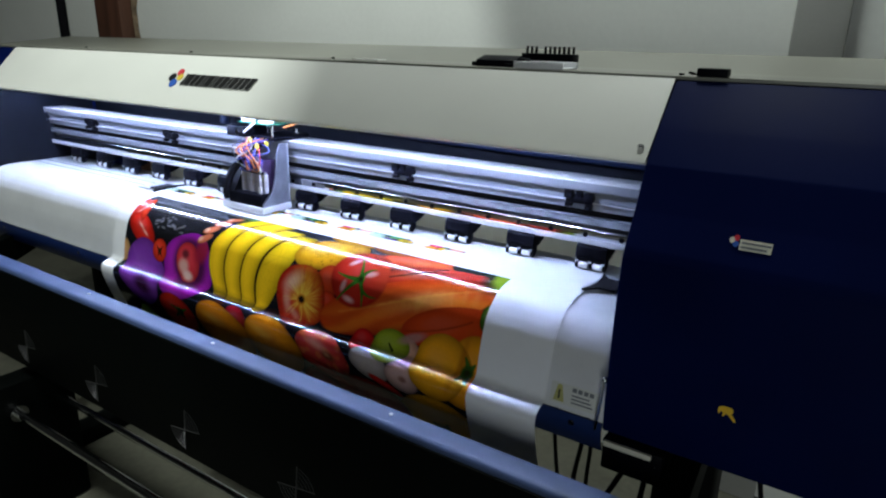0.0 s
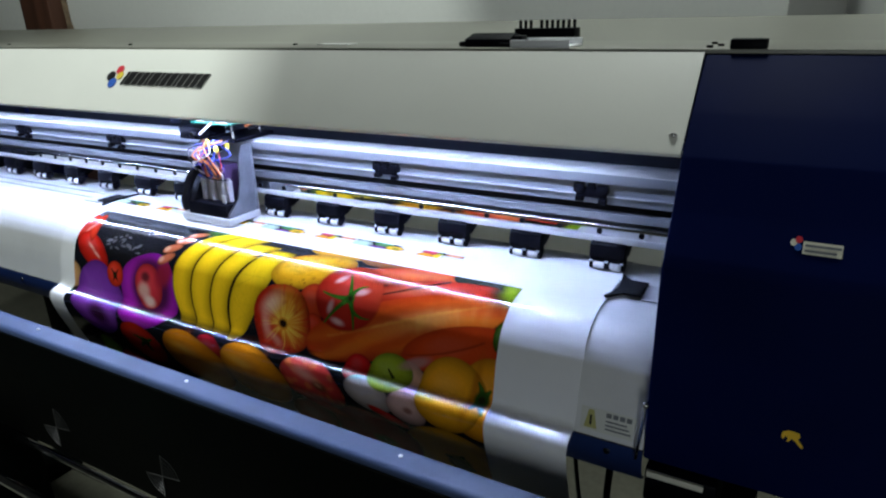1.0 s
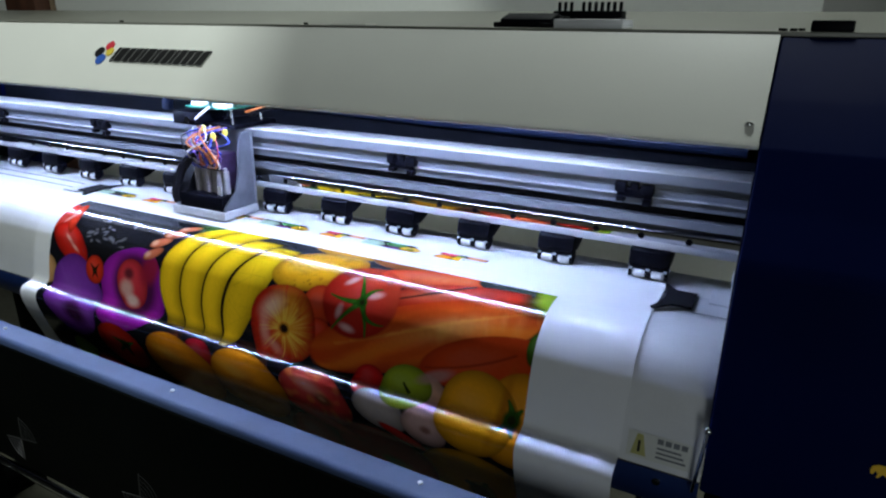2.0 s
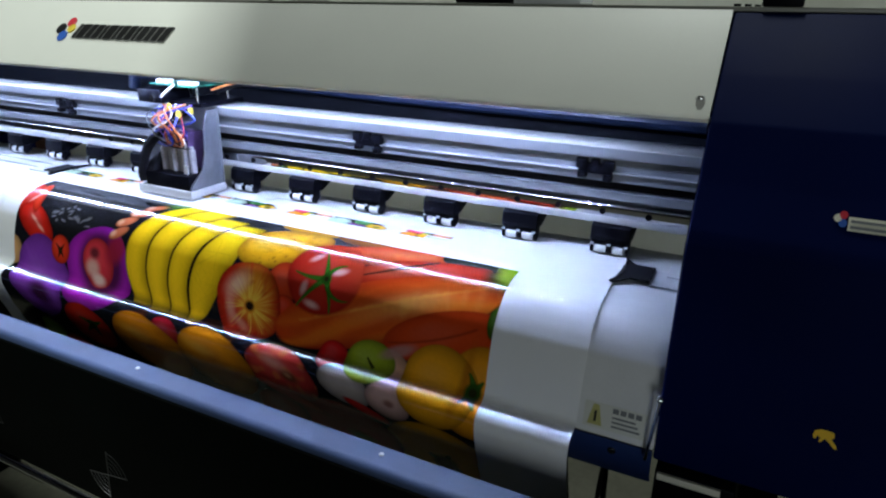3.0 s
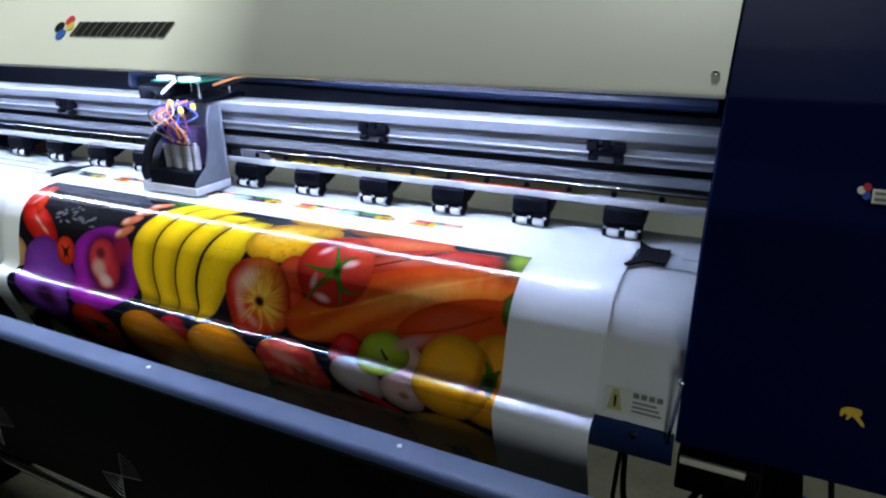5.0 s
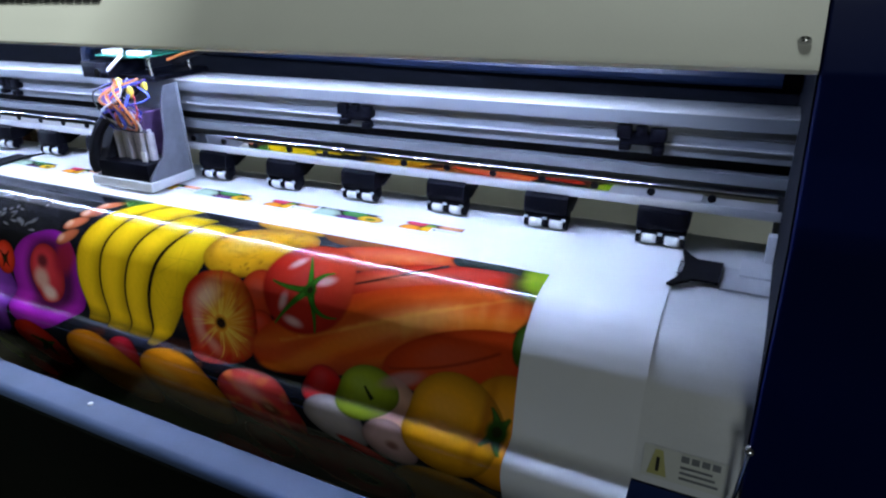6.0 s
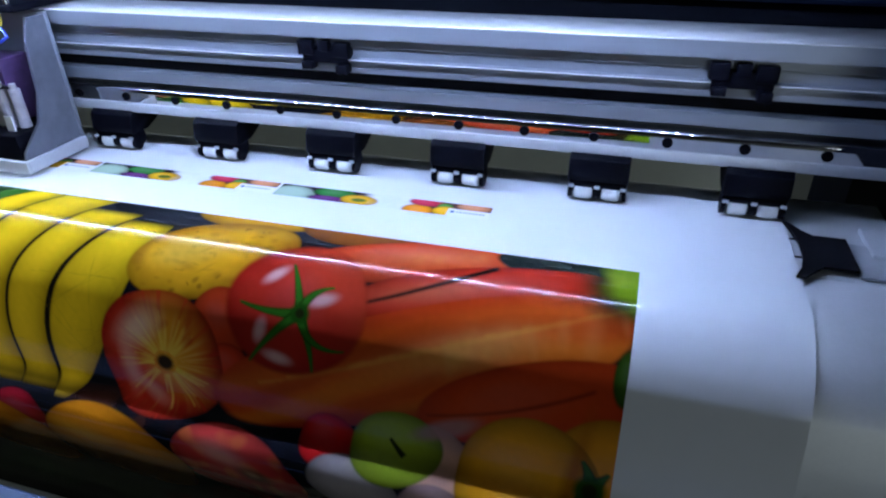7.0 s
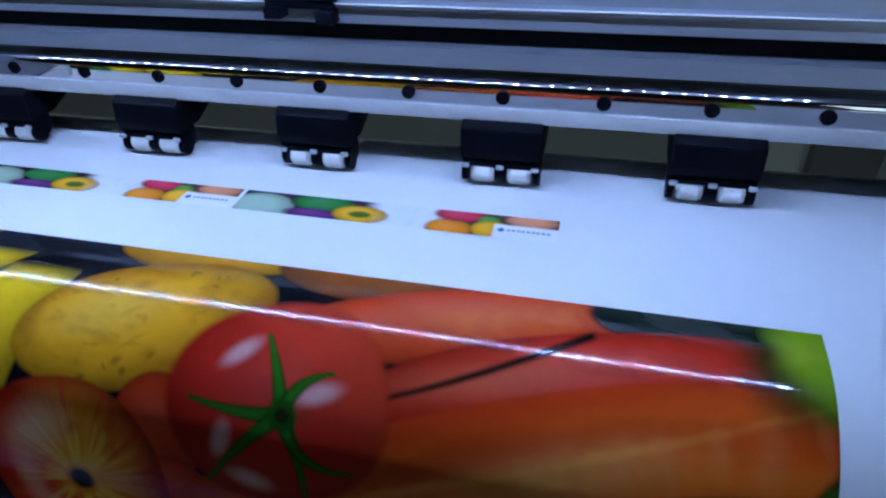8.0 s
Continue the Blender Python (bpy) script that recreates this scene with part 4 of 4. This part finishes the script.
edge_guide(0.027, 1)
edge_guide(-1.138, -1)

# ---- carriage ----
def carriage(x):
    c = part("carriage", boxes((x - 0.068, x + 0.068, -0.102, -0.097, 0.9085, 0.9225), (x - 0.068, x - 0.063, -0.097, -0.015, 0.9085, 0.9225), (x + 0.063, x + 0.068, -0.097, -0.015, 0.9085, 0.9225), bevel=0.0008), ALU_DULL, printer, "print carriage with ink dampers and coloured wires")
    part("back_plate", boxes((x - 0.068, x + 0.066, -0.018, -0.0145, 0.912, 1.062), bevel=0.001), ALU, c)
    side = [(-0.096, 0.923), (-0.018, 0.923), (-0.018, 1.060), (-0.040, 1.060), (-0.050, 1.035), (-0.055, 0.985), (-0.066, 0.955), (-0.094, 0.930)]
    part("side_plate", prism(side, x + 0.060, x + 0.0635), SATIN, c)
    part("side_plate", prism([(a * 0.8 - 0.004, b) for a, b in side], x - 0.0655, x - 0.062), ALU_DULL, c)
    part("head_block", boxes((x - 0.056, x + 0.056, -0.094, -0.022, 0.910, 0.948), bevel=0.003), BLACK, c)
    part("front_shield", prism([(-0.094, 0.948), (-0.090, 0.952), (-0.052, 1.010), (-0.048, 1.010), (-0.048, 0.948)], x - 0.060, x - 0.036), SOFT_BLACK, c)
    tubes = mesh_of("damper", rods(((0, 0, 0.948), (0, 0, 0.990), 0.0062), ((0, 0, 0.990), (0, 0, 0.996), 0.0035), seg=10), DAMPER)
    for k in range(6):
        part("damper", tubes, DAMPER, c, "", (x - 0.027 + 0.0135 * k, -0.068 + 0.004 * (k % 2), 0))
    part("ink_box", boxes((x - 0.020, x + 0.030, -0.062, -0.022, 0.950, 1.020), bevel=0.003), PURPLE, c, "purple labelled ink unit")
    part("white_tag", boxes((x + 0.032, x + 0.042, -0.080, -0.078, 0.948, 0.964)), WHITE_PLASTIC, c)
    part("top_bracket", boxes((x - 0.080, x - 0.020, -0.066, 0.004, 1.070, 1.094), (x - 0.020, x + 0.060, -0.050, 0.060, 1.066, 1.074), bevel=0.002), BLACK, c, "black bracket")
    for a, b, r, n in ((-0.037, -0.066, 0.006, 1.080), (-0.046, -0.019, 0.008, 1.035), (-0.060, -0.019, 0.005, 1.035)):
        part("bolt", rods(((x + a, b, n), (x + a, b - 0.006, n), r)), CHROME, c)
    part("circuit_board", boxes((x - 0.052, x + 0.056, -0.058, 0.040, 1.102, 1.104)), PCB, c, "green circuit board")
    part("connector", boxes((x - 0.045, x - 0.020, -0.05, -0.03, 1.104, 1.111), bevel=0.001), WHITE_PLASTIC, c)
    part("connector", boxes((x + 0.01, x + 0.045, -0.05, -0.032, 1.104, 1.110), bevel=0.001), WHITE_PLASTIC, c)
    for a, b in ((-0.045, 0.03), (0.05, 0.03), (0.05, -0.045)):
        part("board_post", rods(((x + a, b, 1.074), (x + a, b, 1.102), 0.003)), CHROME, c)
    part("white_lever", rods(((x - 0.022, -0.064, 1.082), (x + 0.012, -0.060, 1.106), 0.0025)), WHITE_PLASTIC, c)
    part("black_sleeve", tube([(x + 0.02, -0.05, 1.06), (x - 0.01, -0.062, 1.035), (x - 0.045, -0.085, 0.995), (x - 0.060, -0.094, 0.950), (x - 0.060, -0.092, 0.928)], 0.009), SOFT_BLACK, c, "thick black cable sleeve")
    r = random.Random(12)
    for k in range(22):
        a = (x + r.uniform(-0.035, 0.052), -0.045 + r.uniform(-0.012, 0.01), 1.07)
        b = (x + r.uniform(-0.045, 0.058), -0.075 + r.uniform(-0.012, 0.012), 1.045 + r.uniform(-0.012, 0.012))
        d = (x + r.uniform(-0.03, 0.055), -0.085 + r.uniform(-0.01, 0.02), 1.015 + r.uniform(-0.012, 0.010))
        e = (x - 0.027 + 0.0135 * (k % 6), -0.068, 0.992)
        part("wire", tube([a, b, d, e], 0.0014 + 0.0006 * (k % 3 == 0), 6, 5), WIRES[k % 6], c)
    for k, (u, v, z) in enumerate(((-0.010, -0.058, 1.062), (0.018, -0.064, 1.052), (0.034, -0.050, 1.060))):
        bm = bmesh.new()
        bmesh.ops.create_icosphere(bm, subdivisions=2, radius=0.006, matrix=Matrix.Translation((x + u, v, z)) @ Matrix.Diagonal((1, 0.8, 1.6, 1)))
        part("wire_cap", bm, LOGO_YELLOW, c, "yellow wire cap")
    part("ribbon_cable", sheet([(0.0, 1.110), (0.03, 1.122), (0.07, 1.116), (0.095, 1.098)], x - 0.02, x + 0.015, -0.001), WHITE_PLASTIC, c)
    part("hose", tube([(x + 0.05, 0.0, 1.09), (x + 0.09, 0.02, 1.105), (x + 0.14, 0.05, 1.108), (x + 0.2, 0.105, 1.097)], 0.007), SOFT_BLACK, c)
    part("wire", tube([(x + 0.06, -0.02, 1.095), (x + 0.10, 0.0, 1.108), (x + 0.145, 0.02, 1.112)], 0.002, 6), WIRES[3], c)


carriage(-0.80)

# ---- drying bar with fan panel in front ----
dryer = thing("drying_fan_bar", (-0.75, -0.35, 0.47), "long slate blue drying bar with black perforated fan panel", "drying unit")
BAR = [(-0.329, 0.7175), (-0.332, 0.7205), (-0.364, 0.7210), (-0.371, 0.7198), (-0.375, 0.7165), (-0.3765, 0.7112), (-0.329, 0.7112)]
part("top_rail", prism(BAR, -1.74, 0.30), BAR_PAINT, dryer, "slate blue painted steel rail")
part("front_panel", boxes((-1.74, 0.30, -0.3805, -0.336, 0.452, 0.7105), bevel=0.004), BLACK_PANEL, dryer, "matt black steel panel")
riv = mesh_of("rivet", rods(((0, 0, 0), (0, 0, 0.0018), 0.0032, 10)), ALU_DULL)
for x in (-0.182, -0.617, -1.052, -1.487):
    part("rivet", riv, CHROME, dryer, "", (x, -0.3475, 0.7206))


def fan_grille():
    bm = bmesh.new()
    for q0, q1 in ((0.15, 1.45), (3.3, 4.6)):
        for k in range(5):
            r = 0.010 + 0.0088 * k
            pts = [(r * math.cos(a), 0, r * math.sin(a)) for a in np.linspace(q0, q1, 5 + k)]
            t = tube(pts, 0.0005, 5, 2)
            me = bpy.data.meshes.new("arc")
            t.to_mesh(me)
            t.free()
            bm.from_mesh(me)
            bpy.data.meshes.remove(me)
        for a in (q0, q1):
            rod(bm, (0, 0, 0), (0.048 * math.cos(a), 0, 0.048 * math.sin(a)), 0.0009, 6)
    return mesh_of("fan_grille", bm, material("dull_grille_steel", (0.13, 0.13, 0.13), 0.45, 0.9))


gr = fan_grille()
for x in (-0.372, -0.690, -1.015, -1.335, -0.05):
    part("fan_grille", gr, CHROME, dryer, "round wire fan grille", (x, -0.3813, 0.518), (0, radians(-38), 0))
for x in (-1.70, 0.24):
    part("bracket", prism([(-0.325, 0.69), (-0.325, 0.60), (-0.03, 0.72), (-0.03, 0.77)], x - 0.02, x + 0.02), BLACK_PANEL, dryer)

# take-up shafts
shaft = thing("take_up_shaft", (-1.0, -0.43, 0.0), "chrome take-up shafts on black stands", "take-up unit")
part("shaft", rods(((-1.36, -0.43, 0.35), (0.10, -0.43, 0.35), 0.011)), CHROME, shaft, "long chrome tube")
part("shaft", rods(((-1.36, -0.325, 0.35), (0.10, -0.325, 0.35), 0.009)), CHROME, shaft, "thin chrome tube")
for x in (-1.40, 0.12):
    part("stand", boxes((x - 0.04, x + 0.04, -0.50, -0.27, 0.0, 0.42), bevel=0.01), BLACK_PANEL, shaft)
    part("collar", rods(((x + 0.04, -0.43, 0.35), (x + 0.075, -0.43, 0.35), 0.022)), CHROME, shaft)

# ---- right end: terminal block, lever, cables, stickers ----
term = part("terminal_block", boxes((0.128, 0.215, -0.242, -0.20, 0.690, 0.7405), bevel=0.003), BLACK, printer, "black terminal block with small screws")
dotm = mesh_of("terminal_screw", rods(((0, 0, 0), (0, -0.0015, 0), 0.0016, 8)), CHROME)
for k in range(9):
    part("terminal_screw", dotm, CHROME, term, "", (0.138 + 0.0085 * k, -0.242, 0.722))
part("terminal_cover", boxes((0.131, 0.200, -0.248, -0.2425, 0.7315, 0.7400), bevel=0.0008), PAPER, term, "pale plastic cover strip")
lev = part("pressure_lever", rods(((0.122, -0.243, 0.832), (0.115, -0.243, 0.75), 0.0022)), CHROME, printer, "thin chrome lever")
bm = bmesh.new()
bmesh.ops.create_uvsphere(bm, u_segments=12, v_segments=8, radius=0.005, matrix=Matrix.Translation((0.122, -0.243, 0.834)))
part("knob", bm, CHROME, lev)
part("end_plate", boxes((0.090, 0.1285, -0.050, 0.0, 0.9005, 0.906), (0.112, 0.1285, -0.012, 0.0, 0.906, 0.938), bevel=0.001), ALU_DULL, printer, "small folded metal end bracket")
for n, pts in enumerate(([(0.16, -0.22, 0.69), (0.12, -0.21, 0.60), (0.07, -0.18, 0.585), (0.05, -0.10, 0.62), (0.04, -0.02, 0.70)], [(0.19, -0.22, 0.69), (0.19, -0.24, 0.55), (0.22, -0.20, 0.30), (0.24, -0.10, 0.02)], [(-0.02, 0.0, 0.76), (-0.03, -0.03, 0.6), (-0.02, 0.05, 0.3), (0.0, 0.2, 0.01)], [(0.02, 0.02, 0.76), (0.03, 0.02, 0.6), (0.015, 0.08, 0.3), (0.06, 0.25, 0.01)], [(0.30, 0.02, 0.74), (0.34, 0.05, 0.5), (0.42, 0.2, 0.1), (0.55, 0.4, 0.01)])):
    single("cable", tube(pts, 0.0042), SOFT_BLACK, "black power cable hanging under the printer", "cable", "cables under the printer")
single("blue_hose", tube([(0.52, 0.1, 0.73), (0.50, 0.3, 0.4), (0.46, 0.55, 0.10), (0.40, 0.7, 0.012)], 0.006), material("blue_hose_plastic", (0.02, 0.06, 0.22), 0.4), "thin blue hose running down to the floor", "hose")


def flat(name, corners, mat, parent, label=""):
    """A sticker of four or more corners (x, y, z), a hair thick."""
    bm = bmesh.new()
    bm.faces.new([bm.verts.new(c) for c in corners])
    return part(name, bm, mat, parent, label)


def fy(z):
    return np.interp(z, [q[1] for q in SIDE[10::-1]], [q[0] for q in SIDE[10::-1]]) - 0.0012


def side_rect(x0, x1, z0, z1, tilt=0.0):
    return [(x0, fy(z0 + tilt * 0), z0), (x1, fy(z0 + tilt * (x1 - x0)), z0 + tilt * (x1 - x0)), (x1, fy(z1 + tilt * (x1 - x0)), z1 + tilt * (x1 - x0)), (x0, fy(z1), z1)]


tel = flat("phone_sticker", side_rect(0.262, 0.299, 1.049, 1.061), PAPER, right_cover, "small cream sticker with printed lines")
for z, w in ((1.0575, 0.034), (1.0525, 0.030)):
    q = [(a, b - 0.0008, c) for a, b, c in side_rect(0.264, 0.264 + w, z - 0.0012, z + 0.0012)]
    flat("sticker_line", q, INK_GREY, tel)
for x, z, m in ((0.253, 1.059, PAPER), (0.2575, 1.062, LOGO_RED), (0.2575, 1.055, LOGO_BLUE)):
    pts = [(x + 0.0036 * math.cos(a), fy(z + 0.0036 * math.sin(a)) - 0.0004, z + 0.0036 * math.sin(a)) for a in (2 * math.pi * i / 10 for i in range(10))]
    flat("sticker_dot", pts, m, tel)
hz, hx = 0.836, 0.283
hand_shape = [(-0.010, 0.001), (-0.009, 0.006), (-0.004, 0.009), (0.003, 0.009), (0.008, 0.008), (0.009, 0.003), (0.007, 0.000), (0.012, -0.006), (0.0135, -0.010), (0.011, -0.0105), (0.004, -0.003), (0.001, -0.001), (-0.002, -0.006), (-0.004, -0.006), (-0.003, -0.001), (-0.006, 0.001), (-0.007, -0.003), (-0.009, -0.003)]
flat("caution_sticker", [(hx + a, fy(hz + b), hz + b) for a, b in hand_shape], YELLOW, right_cover, "small yellow caution pictogram sticker")

AP = np.array(shift(smooth_line(CURVE[5:] + [(-0.2350, 0.757)]), -0.0018))


def ay(z):
    return float(np.interp(z, AP[::-1, 1], AP[::-1, 0]))


def apron_rect(x0, x1, z0, z1):
    return [(x0, ay(z0), z0), (x1, ay(z0), z0), (x1, ay(z1), z1), (x0, ay(z1), z1)]


notice = flat("warning_label", apron_rect(0.036, 0.110, 0.766, 0.798), CLEAR_LABEL, apron, "pale warning label with a yellow triangle")
tri = [(a, b - 0.0006, c) for a, b, c in apron_rect(0.041, 0.059, 0.7695, 0.7955)]
tri[2:] = [(0.0535, tri[2][1], tri[2][2]), (0.0465, tri[3][1], tri[3][2])]
sign = flat("warning_sign", tri, material("faded_yellow_ink", (0.46, 0.44, 0.16), 0.4, vary=0.1), notice, "faded yellow warning sign")
flat("sign_bar", [(a, b - 0.0012, c) for a, b, c in apron_rect(0.0485, 0.0515, 0.774, 0.788)], INK_BLACK, sign)
for k in range(4):
    flat("label_line", [(a, b - 0.0006, c) for a, b, c in apron_rect(0.070 + 0.009 * k, 0.077 + 0.009 * k, 0.789, 0.7955)], INK_GREY, notice)
for k in range(3):
    flat("label_line", [(a, b - 0.0006, c) for a, b, c in apron_rect(0.070, 0.104 - 0.003 * k, 0.7715 + 0.0055 * k, 0.7740 + 0.0055 * k)], INK_GREY, notice)

# ---- loose things on top ----
def brush_tray():
    t = thing("tool_tray", (-0.10, -0.02, 1.2485), "small grey metal tray lying on the printer", "tray")
    part("tray", boxes((-0.150, -0.060, -0.050, 0.012, 1.2487, 1.2515), (-0.150, -0.060, -0.050, -0.047, 1.2515, 1.2600), (-0.150, -0.060, 0.009, 0.012, 1.2515, 1.2600), bevel=0.001), CAP, t)
    part("handle", boxes((-0.176, -0.1505, -0.034, -0.006, 1.2487, 1.2550), bevel=0.0015), SOFT_BLACK, t, "short black handle")
    b = thing("comb_holder", (-0.16, 0.09, 1.2485), "black toothed plastic holder standing on the printer", "holder")
    part("body", boxes((-0.186, -0.086, 0.050, 0.080, 1.2487, 1.272), bevel=0.002), BLACK, b)
    tooth = mesh_of("tooth", rods(((0, 0, 1.2715), (0, 0, 1.284), 0.0026, 8)), BLACK)
    for k in range(11):
        if k != 3:
            part("tooth", tooth, BLACK, b, "", (-0.181 + 0.0090 * k, 0.065, 0))
    c = thing("black_clip", (-0.21, 0.0, 1.2485), "black plastic clip lying on the printer", "clip")
    part("body", prism([(-0.03, 1.2487), (0.03, 1.2487), (0.03, 1.262), (0.0, 1.268), (-0.03, 1.260)], -0.235, -0.160, bevel=0.002), BLACK, c)
    part("jaw", boxes((-0.250, -0.227, -0.02, 0.02, 1.2488, 1.256), bevel=0.002), SOFT_BLACK, c)
    part("jaw", boxes((-0.168, -0.147, -0.012, 0.012, 1.255, 1.264), bevel=0.002), SOFT_BLACK, c)


brush_tray()
single("paper_scrap", boxes((-0.56, -0.49, 0.01, 0.04, 1.2488, 1.2505)), WHITE_PLASTIC, "small white plastic scrap lying on the printer", "scrap", turn=(0, 0, 0))
